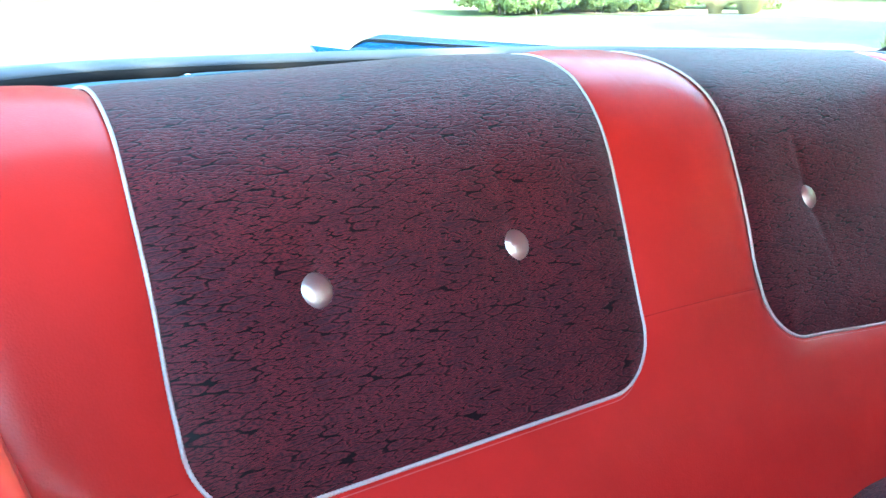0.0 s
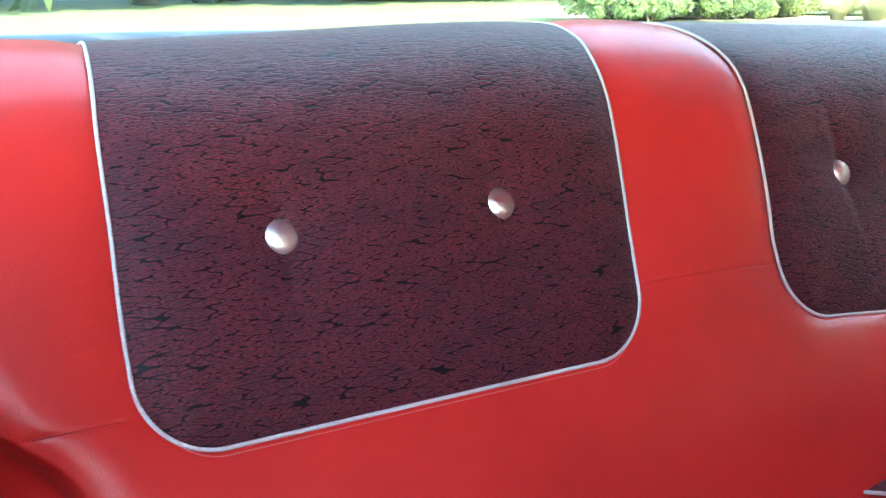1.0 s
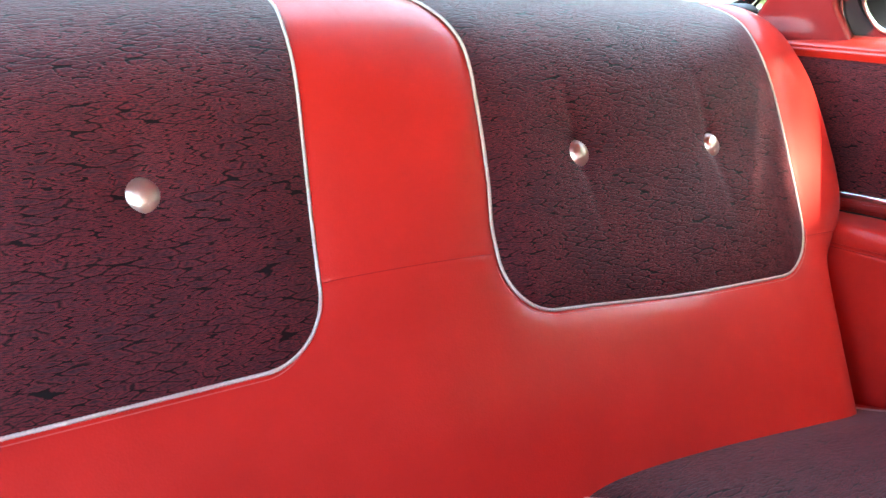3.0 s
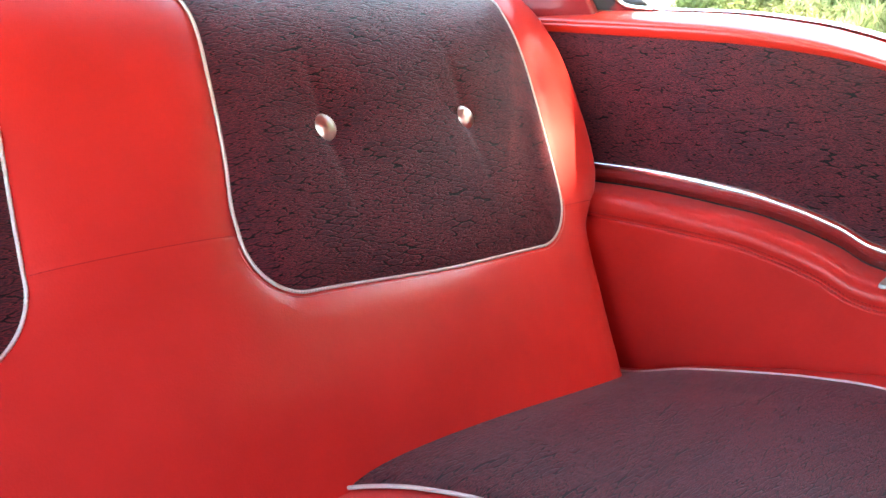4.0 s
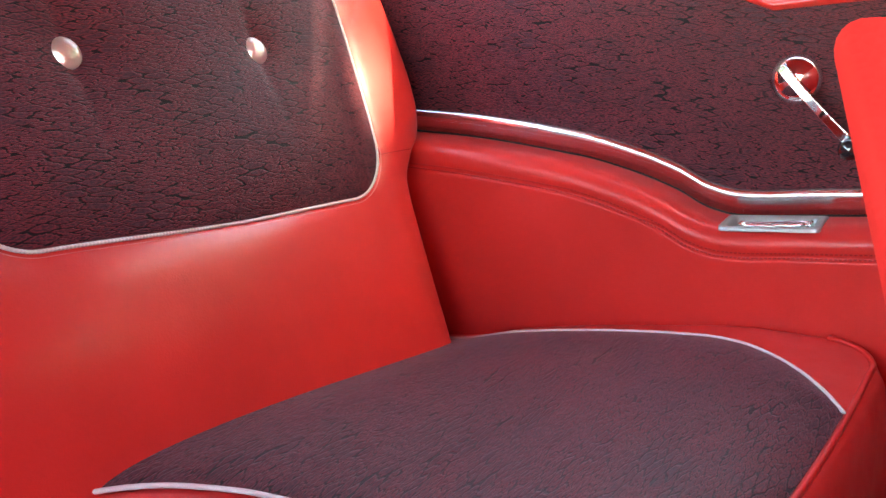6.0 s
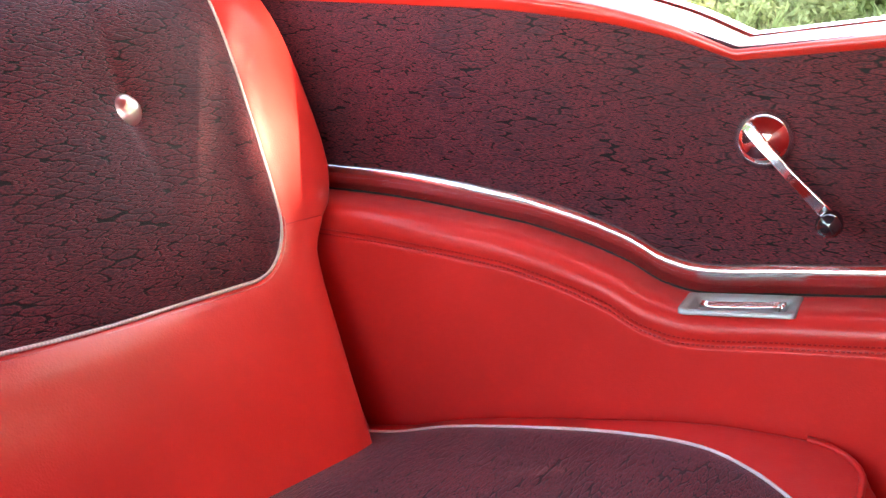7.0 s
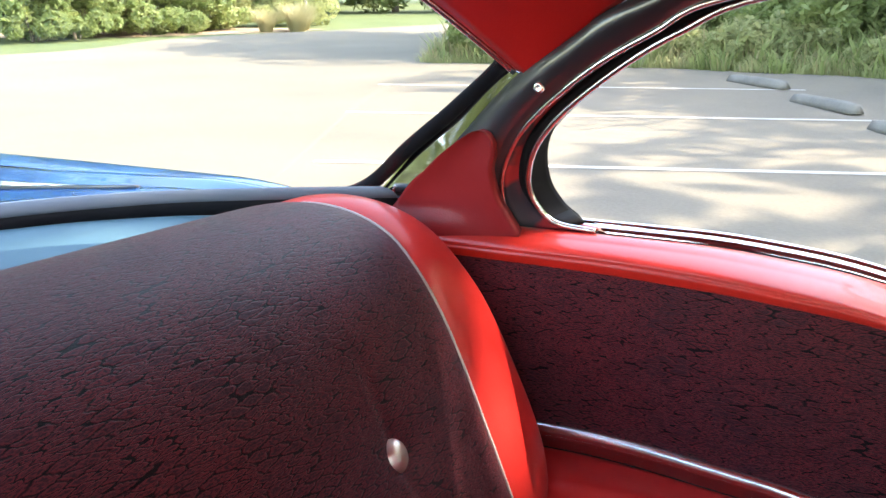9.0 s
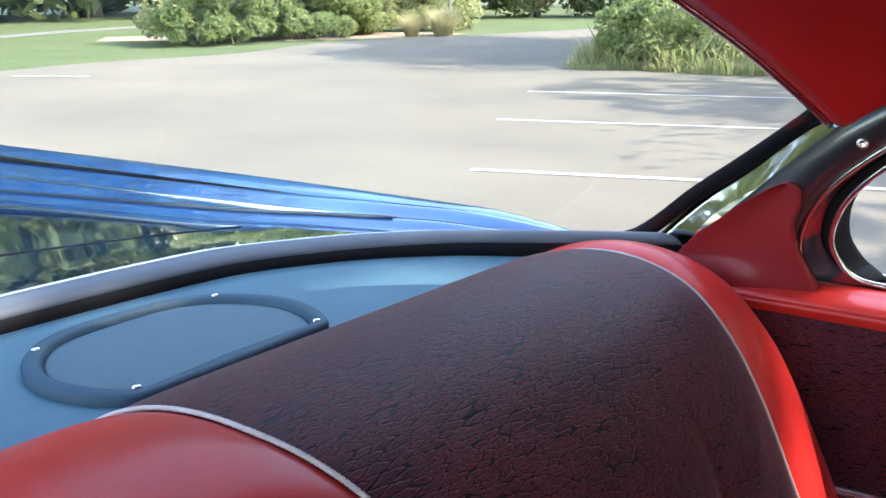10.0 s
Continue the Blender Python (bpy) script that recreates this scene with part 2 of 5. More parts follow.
def loft(sections, mats, name="loft", cap=True, closed=True):
    """Joins rings of equally many points."""
    n, verts, faces = len(sections[0]), [], []
    for s in sections:
        verts += [tuple(p) for p in s]
    for i in range(len(sections) - 1):
        for k in range(n if closed else n - 1):
            l = (k + 1) % n
            faces.append((i * n + k, i * n + l, (i + 1) * n + l, (i + 1) * n + k))
    if cap and closed:
        faces += [tuple(range(n))[::-1], tuple(range((len(sections) - 1) * n, len(sections) * n))]
    return mesh_of(name, verts, faces, mats)


def spline(points, t):
    """Catmull-Rom through points at t from 0 to 1."""
    n = len(points) - 1
    x = min(max(t, 0), 1) * n
    i = min(int(x), n - 1)
    f = x - i
    p1, p2 = np.array(points[i], float), np.array(points[i + 1], float)
    p0 = np.array(points[i - 1], float) if i > 0 else 2 * p1 - p2
    p3 = np.array(points[i + 2], float) if i + 2 <= n else 2 * p2 - p1
    return 0.5 * (2 * p1 + (p2 - p0) * f + (2 * p0 - 5 * p1 + 4 * p2 - p3) * f * f + (3 * p1 - p0 - 3 * p2 + p3) * f ** 3)


def curve(knots, x):
    """A smooth monotone-ish curve through (x, y) knots, by x."""
    xs = [k[0] for k in knots]
    ys = [k[1] for k in knots]
    m = [0.0] * len(xs)
    for i in range(1, len(xs) - 1):
        d0, d1 = (ys[i] - ys[i - 1]) / (xs[i] - xs[i - 1]), (ys[i + 1] - ys[i]) / (xs[i + 1] - xs[i])
        m[i] = 0.0 if d0 * d1 <= 0 else 2 * d0 * d1 / (d0 + d1)
    m[0], m[-1] = (ys[1] - ys[0]) / (xs[1] - xs[0]), (ys[-1] - ys[-2]) / (xs[-1] - xs[-2])
    if x <= xs[0]:
        return ys[0] + m[0] * (x - xs[0])
    if x >= xs[-1]:
        return ys[-1] + m[-1] * (x - xs[-1])
    i = max(k for k in range(len(xs) - 1) if xs[k] <= x)
    h = xs[i + 1] - xs[i]
    f = (x - xs[i]) / h
    return ((2 * f ** 3 - 3 * f ** 2 + 1) * ys[i] + (f ** 3 - 2 * f ** 2 + f) * h * m[i] + (-2 * f ** 3 + 3 * f ** 2) * ys[i + 1] + (f ** 3 - f ** 2) * h * m[i + 1])


def step(a, b, x):
    f = min(max((x - a) / (b - a), 0), 1)
    return f * f * (3 - 2 * f)


def span(a, b, n):
    return [a + (b - a) * i / (n - 1) for i in range(n)]


# ---------------------------------------------------------------- rear seat back
# A flat face leaning back that bends over a round crest down to the parcel shelf. s runs up the face from the cushion.
LEAN, CREST_R, S_BEND, S_TURN = math.atan(0.53), 0.2208, 0.5365, 0.5512
S_END = S_BEND + CREST_R * (math.pi / 2 - LEAN + 0.62)


def bench_profile():
    """Rows of s, y, z, angle: the bend sets in gently."""
    rows, y, z, a, ds = [], 0.53 * (0.50 - 0.94), 0.50, math.pi / 2 - LEAN, 0.002
    for i in range(int(S_END / ds) + 3):
        rows.append((i * ds, y, z, a))
        a -= ds / CREST_R * step(S_BEND - 0.084, S_BEND + 0.084, i * ds)
        y, z = y + ds * math.cos(a), z + ds * math.sin(a)
    return np.array(rows)


def s_of(z):
    return (z - 0.50) / math.cos(LEAN)


def sag(x):
    """The bench hangs a little towards one end."""
    return -0.056 * (x + math.sqrt(x * x + 0.012)) / 2


def seat_point(x, s, off=0.0):
    y, z, a = (float(np.interp(s, BENCH[:, 0], BENCH[:, k])) for k in (1, 2, 3))
    ny, nz = -math.sin(a), math.cos(a)
    top = step(S_TURN - 0.1, S_TURN + 0.15, s)      # the crest falls off a little towards both ends
    drop = 0.006 * step(0.1, 0.7, x) + 0.0165 * step(-0.1, -0.6, x)
    return Vector((x, y + off * ny, z + off * nz + sag(x) * (1 - 0.85 * step(S_TURN - 0.08, S_TURN + 0.14, s)) - drop * top))


BENCH = bench_profile()
BUTTONS = [(-0.470, 0.935), (-0.250, 0.940), (0.246, 0.928), (0.482, 0.917)]


def dimple(x, s):
    """How deep the buttons draw the cloth in, with a soft crease up and down."""
    d = 0.0
    for bx, bz in BUTTONS:
        u, v = x - bx, s - s_of(bz - sag(bx))
        r = math.hypot(u, v)
        d += 0.011 * math.exp(-r / 0.026) + 0.0022 * math.exp(-(u / 0.007) ** 2 - (v / 0.07) ** 2) + 0.003 * math.exp(-(r / 0.075) ** 2)
    return d


S_LOW = s_of(0.794)         # lower edge of the cloth panels


# |x| of the inner and outer edge by s, for the two panels
PANEL_EDGES = (([(0.33, 0.122), (0.44, 0.108), (0.53, 0.094), (0.61, 0.078), (0.66, 0.068), (0.70, 0.059), (0.80, 0.050), (0.93, 0.048)], [(0.33, 0.608), (0.42, 0.608), (0.51, 0.604), (0.59, 0.600), (0.69, 0.588), (0.80, 0.575), (0.93, 0.570)]), ([(0.33, 0.090), (0.42, 0.094), (0.47, 0.105), (0.56, 0.121), (0.64, 0.135), (0.70, 0.127), (0.76, 0.117), (0.84, 0.113), (0.93, 0.112)], [(0.33, 0.606), (0.38, 0.620), (0.43, 0.631), (0.49, 0.641), (0.56, 0.651), (0.63, 0.666), (0.68, 0.681), (0.73, 0.690), (0.80, 0.698), (0.93, 0.702)]))


def panel_edges(side, s, square=False):
    """Inner and outer edge (as |x|) of a cloth panel at height s."""
    inner, outer = (curve(knots, s) for knots in PANEL_EDGES[side > 0])
    r = 0.062
    if square:
        return inner, outer
    if s - S_LOW < r:
        k = r - math.sqrt(max(r * r - (r - (s - S_LOW)) ** 2, 0))
        inner, outer = inner + k, outer - k
    return inner, outer


def droop(x, s):
    """The lower edge of one panel hangs a little towards its end."""
    return 0.012 * step(0.10, 0.40, x) * (1 - step(S_LOW, S_LOW + 0.16, s))


def beyond_panel(x, s):
    """How far (x, s) lies outside the outline of the nearer panel."""
    s += droop(x, s)
    i, o = panel_edges(x, s, True)
    px, py = abs(abs(x) - (i + o) / 2) - ((o - i) / 2 - 0.062), S_LOW + 0.062 - s
    return (math.hypot(max(px, 0), max(py, 0)) if max(px, py) > 0 else max(px, py)) - 0.062


def fullness(x, s):
    """How far the padding fills the valleys along the piping on the crest."""
    return 0.75 * step(S_TURN - 0.02, S_TURN + 0.14, s) * (1 - step(0.30, 0.45, x))


def build_seat_back():
    seat = thing("rear_bench", "red vinyl rear bench with two dark brocade panels and silver buttons", "car seat", (0, -0.15, 0.55))
    half = lambda s: curve([(s_of(0.50), 0.585), (s_of(0.60), 0.612), (s_of(0.70), 0.632), (s_of(0.79), 0.655), (s_of(0.823), 0.688), (s_of(0.84), 0.712), (s_of(0.88), 0.738), (s_of(0.93), 0.748), (s_of(1.007), 0.751), (s_of(1.05), 0.747), (S_END, 0.742)], s)
    ss = sorted(set(span(0, s_of(0.78), 34) + span(s_of(0.785), s_of(0.885), 70) + span(s_of(0.89), S_END, 66)))

    def seam_z(x):
        return 0.853 - 0.028 * step(0.3, 0.62, abs(x))

    def cover(u, s):
        h = half(s)
        a = abs(u)
        sg = 1 if u >= 0 else -1
        if a <= 1:
            x = sg * h * a
            d = abs(s - s_of(seam_z(x)))
            off = -0.0008 * math.exp(-(d / 0.0020) ** 2)
            edge = beyond_panel(x, s)
            off += (0.010 + 0.005 * step(S_TURN, S_TURN + 0.2, s)) * (1 - math.exp(-max(edge, 0) / 0.022)) + 0.010 * fullness(x, s) * math.exp(-max(edge, 0) / 0.022) - 0.007 * step(0.0, 0.006, -edge)
            off -= 0.007 * max((a - 0.93) / 0.07, 0) ** 2
            low = math.exp(-((s - s_of(0.69)) / 0.08) ** 2)
            off += 0.008 * low * (1 - a ** 4)
            return seat_point(x, s, off)
        # the bolster's outer face, turning back towards the side panel
        wide = step(s_of(0.822), s_of(0.846), s)
        q = spline([(0.0, -0.001), (0.0045, -0.006), (0.011, -0.018), (0.017, -0.038), (0.021, -0.085)], a - 1)
        x = h + q[0] * (0.75 + 0.25 * wide)
        x += max(0.716 - x, 0) * step(1.6, 2.0, a) * (1 - wide)
        return seat_point(sg * x, s, q[1])

    us = span(-2, -1.04, 16) + span(-1, 1, 381) + span(1.04, 2, 16)
    part("vinyl_cover", grid(cover, us, ss, RED, "seat_cover"), seat)

    panels = {}
    for side in (-1, 1):
        rows = [S_LOW + 0.062 * (1 - math.cos(math.pi / 2 * k / 26)) for k in range(27)] + span(S_LOW + 0.066, S_END, 150)
        cols = sorted([0.5 - 0.5 * math.cos(math.pi * k / 150) for k in range(151)])

        def cloth(u, s, side=side):
            i, o = panel_edges(side, s)
            x = side * (i + (o - i) * u)
            edge = min(abs(x) - i, o - abs(x), (s - S_LOW) * 1.0)
            off = 0.002 + 0.011 * (1 - (1 - fullness(x, s)) * math.exp(-max(edge, 0) / 0.026)) - dimple(x, s)
            return seat_point(x, s - droop(x, s), off)

        def uv(u, s, side=side):
            i, o = panel_edges(side, s)
            return (side * (i + (o - i) * u), s)

        panel = part("cloth_panel", grid(cloth, cols, rows, CLOTH, "cloth_panel", uv, flip=side < 0), seat, "dark brocade panel with dull red islets")
        line = []
        for s in span(S_END, S_LOW + 0.066, 70):
            line.append((side * panel_edges(side, s)[0], s))
        for k in range(26, -1, -1):
            s = S_LOW + 0.062 * (1 - math.cos(math.pi / 2 * k / 26))
            line.append((side * panel_edges(side, s)[0], s))
        for f in span(0.03, 0.97, 40):
            i, o = panel_edges(side, S_LOW)
            line.append((side * (i + (o - i) * f), S_LOW))
        for k in range(27):
            s = S_LOW + 0.062 * (1 - math.cos(math.pi / 2 * k / 26))
            line.append((side * panel_edges(side, s)[1], s))
        for s in span(S_LOW + 0.066, S_END, 70):
            line.append((side * panel_edges(side, s)[1], s))
        cord = fine([seat_point(x, s - droop(x, s), 0.0028 + 0.010 * fullness(x, s)) for x, s in line], 0.0009)
        part("piping", tube(cord, [0.0017 + 0.00035 * (k // 2 % 2) for k in range(len(cord))], WHITE_PIPE, 6, "piping"), panel, "pearl white piping")
        stitch = []
        for k in range(72, len(line) - 72):
            (xa, sa), (xb, sb) = line[k - 1], line[k + 1]
            d = math.hypot(xb - xa, sb - sa) or 1
            x, s = line[k][0] + side * 0.0055 * (sb - sa) / d * side, line[k][1] - 0.0055 * (xb - xa) / d * side
            e = beyond_panel(x, s - droop(x, s))
            stitch.append(seat_point(x, s - droop(x, s), 0.010 * (1 - (1 - fullness(x, s)) * math.exp(-max(e, 0) / 0.022)) + 0.0009))
        part("top_stitch", tube(stitch, 0.0006, PALE_THREAD, 5, "top_stitch"), panel, "pale red top stitch beside the piping")
        panels[side] = panel

    for bx, bz in BUTTONS:
        s = s_of(bz - sag(bx))
        c, nrm = seat_point(bx, s, -0.006), (seat_point(bx, s, 0.01) - seat_point(bx, s, 0)).normalized()
        rot = nrm.to_track_quat("Z", "Y").to_matrix()
        rings = []
        for r, h in ((0.0150, -0.004), (0.0168, 0.001), (0.0170, 0.004), (0.0158, 0.0078), (0.0132, 0.0110), (0.0098, 0.0132), (0.0056, 0.0146), (0.0012, 0.0150)):
            rings.append([c + rot @ Vector((r * math.cos(w * math.pi / 16), r * math.sin(w * math.pi / 16), h)) for w in range(32)])
        part("button", loft(rings, BUTTON, "button"), panels[1 if bx > 0 else -1], "silver ribbed upholstery button")

    for a, b in ((-0.108, 0.086), (0.612, 0.680), (-0.680, -0.618)):
        pts = []
        for x in span(a, b, 26):
            s = s_of(seam_z(x))
            pts.append(seat_point(x, s, 0.010 * (1 - math.exp(-max(beyond_panel(x, s), 0) / 0.022)) - 0.0010))
        part("seam", tube(pts, 0.0006, RED_SEAM, 6, "seam"), seat, "dark red stitched seam")
    return seat


build_seat_back()


# ---------------------------------------------------------------- rear seat cushion
def build_cushion():
    seat = thing("bench_cushion", "red vinyl rear bench cushion with dark brocade panels and white piping", "car seat", (0, -0.4, 0.45))

    def top(x, y):
        a = abs(x)
        edge = curve([(-0.66, 0.640), (-0.60, 0.647), (-0.52, 0.643), (-0.39, 0.618), (-0.24, 0.578), (-0.165, 0.550), (-0.08, 0.530)], y)
        dome = 0.074 * (1 - step(0.0, 0.80, a) ** 1.3) * (1 - 0.95 * step(-0.12, -0.42, y))
        corner = math.hypot(a - 0.655, -y - 0.578) if a > 0.655 and y < -0.578 else 0
        return edge + dome - 0.17 * max(step(-0.634, -0.680, y) ** 1.6, step(0.708, 0.728, a) ** 1.6, step(0.052, 0.098, corner) ** 1.6)

    def at(x, y, up=0.0):
        """A point on the cushion; its front edge bows back in the middle."""
        return Vector((x, y + 0.022 * (1 - step(0, 0.56, abs(x))) * step(-0.42, -0.60, y), top(x, y) + up))

    xs = span(-0.724, -0.645, 26) + span(-0.64, 0.64, 120) + span(0.645, 0.724, 26)
    ys = span(-0.09, -0.56, 46) + span(-0.565, -0.682, 44)
    part("vinyl_cover", grid(at, xs, ys, RED, "cushion_cover", flip=True), seat)
    part("front_face", grid(lambda x, z: Vector((x, -0.682 + 0.022 * (1 - step(0, 0.56, abs(x))) + 0.02 * (0.5 - z), z)), span(-0.724, 0.724, 30), span(0.30, 0.52, 6), RED, "cushion_front"), seat)
    for side in (-1, 1):
        def edges(y):
            inner = curve([(-0.626, 0.120), (-0.52, 0.145), (-0.454, 0.163), (-0.423, 0.176), (-0.390, 0.186), (-0.361, 0.189), (-0.332, 0.187), (-0.283, 0.174), (-0.240, 0.152), (-0.197, 0.126), (-0.163, 0.095), (-0.09, 0.03)], y)
            outer = curve([(-0.630, 0.528), (-0.605, 0.562), (-0.58, 0.592), (-0.55, 0.620), (-0.51, 0.645), (-0.46, 0.660), (-0.38, 0.672), (-0.10, 0.674)], y)
            return inner, outer
        rows = span(-0.10, -0.630, 84)
        cols = [0.5 - 0.5 * math.cos(math.pi * k / 90) for k in range(91)]

        def cloth(u, y, side=side):
            i, o = edges(y)
            x = side * (i + (o - i) * u)
            e = min(abs(x) - i, o - abs(x), y + 0.630)
            return at(x, y, 0.003 + 0.009 * (1 - math.exp(-max(e, 0) / 0.03)))

        panel = part("cloth_panel", grid(cloth, cols, rows, CLOTH, "cushion_cloth", lambda u, y, side=side: (side * (edges(y)[0] + (edges(y)[1] - edges(y)[0]) * u), y + 3), flip=side > 0), seat, "dark brocade panel with dull red islets")
        for k, seam in ((0, rows), (1, rows)):
            part("piping", tube([at(side * edges(y)[k], y, 0.0036) for y in seam], 0.0022, WHITE_PIPE, 8, "cushion_piping"), panel, "pearl white piping")
    round_corner = [(0.655 + 0.053 * math.sin(w), -0.578 - 0.055 * math.cos(w)) for w in span(0.05, 1.5, 14)]
    welt = [(-x, y) for x, y in round_corner[::-1]] + [(x, -0.633) for x in span(-0.655, 0.655, 90)] + round_corner
    part("edge_welt", tube([at(x, y, 0.001) for x, y in welt], 0.0034, RED, 8, "edge_welt"), seat, "red welt along the front edge")
    return seat


build_cushion()


# ---------------------------------------------------------------- side panels
def noisy_cloth(name, color):
    m = material(name, color, 0.9)
    n = Nodes(m)
    f = n.noise(n.coords(), 180, 3)
    n.base(n.mix(f, tuple(0.6 * c for c in color), tuple(1.3 * c for c in color)))
    n.bump(f, 0.6, 0.003)
    return m


CHROME_Z = [(-0.95, 0.838), (-0.70, 0.806), (-0.54, 0.781), (-0.455, 0.769), (-0.425, 0.773), (-0.385, 0.789), (-0.325, 0.804), (-0.26, 0.813), (-0.13, 0.816), (0.06, 0.811)]
BELT_Z = [(-0.95, 1.046), (-0.70, 1.008), (-0.47, 0.974)]
BELT_Z2 = [(-0.47, 0.974), (-0.40, 0.993), (-0.32, 1.005), (-0.20, 1.012), (0.08, 1.013)]
SILL_Z = [(-0.95, 1.070), (-0.70, 1.031), (-0.465, 0.992)]
SILL_Z2 = [(-0.465, 0.992), (-0.40, 1.016), (-0.29, 1.039), (-0.165, 1.048), (0.10, 1.046)]


def kinked(front, rear, y):
    return curve(front, y) if y < rear[0][0] else curve(rear, y)


def panel_x(y):
    return 0.774 + 0.022 * step(-0.30, -0.04, y)


def tumble(z):
    return 0.830 - 0.35 * (z - 1.05)


def build_side(sg, front):
    """One side's trim; sg +1 or -1; front: how far forward it reaches."""
    pan = thing("quarter_trim_panel", "padded red vinyl and dark brocade side trim with a chrome strip", "car door panel", (sg * 0.77, -0.3, 0.45), "side trim panels")
    ys = span(front, -0.502, 24) + span(-0.50, -0.401, 30) + span(-0.40, 0.20, 60)
    P = lambda x, y, z: Vector((sg * x, y, z))
    fl = sg < 0

    def cloth(y, f):
        a, b = curve(CHROME_Z, y) - 0.012, kinked(BELT_Z, BELT_Z2, y) + 0.012
        z = a + (b - a) * f
        return P(panel_x(y) - 0.006 * math.sin(math.pi * f) * 0.6, y, z)

    part("cloth_panel", grid(cloth, ys, span(0, 1, 24), CLOTH, "side_cloth", lambda y, f: (y + 7.3, curve(CHROME_Z, y) + f * 0.2 if f < 0 else cloth(y, f).z), back=(sg * 0.012, 0, 0), flip=not fl), pan, "dark brocade panel with dull red islets")

    # chrome strip: a round bead over an upright bright face
    sec = [(0.004, 0.010), (-0.004, 0.0100), (-0.0085, 0.0070), (-0.0100, 0.0020), (-0.0085, -0.0025), (-0.0050, -0.0050), (-0.0045, -0.0190), (0.004, -0.0190)]
    part("chrome_strip", loft([[P(panel_x(y) + dx, y, curve(CHROME_Z, y) + dz) for dx, dz in sec] for y in ys], STRIP, "chrome_strip"), pan, "bright chrome strip")
    # black band painted as the shade under the strip
    part("gap_shade", loft([[P(panel_x(y) + dx, y, curve(CHROME_Z, y) + dz) for dx, dz in ((0.004, -0.0188), (-0.002, -0.0188), (-0.002, -0.030), (0.004, -0.030))] for y in ys], SHADE, "gap_shade"), pan, "black band drawn as shade below the chrome strip")

    # arm pad: a shelf below the strip that rolls over, then the flat lower panel
    prof = [(0.004, -0.0235), (-0.006, -0.0215), (-0.020, -0.0215), (-0.038, -0.0225), (-0.050, -0.0260), (-0.0580, -0.0325), (-0.0615, -0.0410), (-0.0615, -0.0480), (-0.0600, -0.0525), (-0.0605, -0.0560), (-0.0625, -0.0590), (-0.0625, -0.066)]

    def lower(y, k):
        zc = curve(CHROME_Z, y)
        if k < len(prof) - 1:
            q = spline(prof, k / (len(prof) - 1))
            w = step(0.012, 0.045, -q[0])
            x = panel_x(y) * (1 - w) + 0.774 * w + q[0]
            u = 0.761 - x
            well = step(-0.552, -0.548, y) * step(-0.457, -0.461, y) * step(0.002, 0.006, u) * step(0.040, 0.036, u) if sg > 0 else 0
            return P(x, y, zc + q[1] - 0.016 * well)
        f = k - (len(prof) - 1)
        z0 = zc - 0.066
        z = z0 + (0.30 - z0) * f
        return P(0.774 - 0.0625 + 0.006 * math.sin(f * 2.4), y, z)

    ks = span(0, len(prof) - 1, 80)[:-1] + [len(prof) - 1 + f for f in span(0, 1, 22)]
    pad = part("arm_pad", grid(lower, sorted(set(ys + span(-0.558, -0.540, 14) + span(-0.468, -0.452, 12))), ks, RED, "arm_pad", flip=fl), pan, "padded red vinyl armrest and lower panel")
    verts, faces = [], []
    for off in (0.0, 0.0055):
        d = -0.0500 - off
        y = front + 0.01
        while y < 0.0:
            base = len(verts)
            for yy in (y, y + 0.0028):
                zc = curve(CHROME_Z, yy) + d
                xx = 0.774 - (0.0612 if off == 0 else 0.0607)
                verts += [P(xx - 0.0008, yy, zc + 0.0007), P(xx - 0.0008, yy, zc - 0.0007), P(xx + 0.002, yy, zc - 0.0007), P(xx + 0.002, yy, zc + 0.0007)]
            faces += [(base, base + 1, base + 5, base + 4), (base, base + 4, base + 7, base + 3), (base + 1, base + 2, base + 6, base + 5), (base, base + 3, base + 2, base + 1), (base + 4, base + 5, base + 6, base + 7)]
            y += 0.0046
    tagged(part("stitching", mesh_of("stitching", verts, faces, RED_SEAM, smooth=False), pad, "double row of dark red stitches"), kind="stuff")

    # painted belt moulding under the side window
    def belt(y, f):
        zi, zo = kinked(BELT_Z, BELT_Z2, y), kinked(SILL_Z, SILL_Z2, y)
        xi, xo = panel_x(y) - 0.002, tumble(zo)
        a = f * math.pi / 2
        rise = zo - zi
        if f < 0:
            return P(xi + 0.012 * f * -1, y, zi + 0.004 * f)
        x = xi - 0.010 * math.sin(math.pi * min(f * 1.6, 1)) + (xo - xi) * (1 - math.cos(a)) ** 0.9
        z = zi + rise * math.sin(a) ** 0.85
        groove = 0.0022 * math.exp(-((f - 0.22) / 0.035) ** 2)
        return P(x + groove, y, z - groove * 0.3)

    fs = [-1, -0.5] + span(0, 1, 40)
    yb = span(front, -0.502, 24) + span(-0.50, -0.442, 40) + span(-0.44, 0.20, 60)
    part("belt_moulding", grid(belt, yb, fs, RED_PAINT, "belt_moulding", flip=not fl), pan, "glossy red painted moulding")
    return pan


build_side(1, -0.74)
build_side(-1, -0.60)


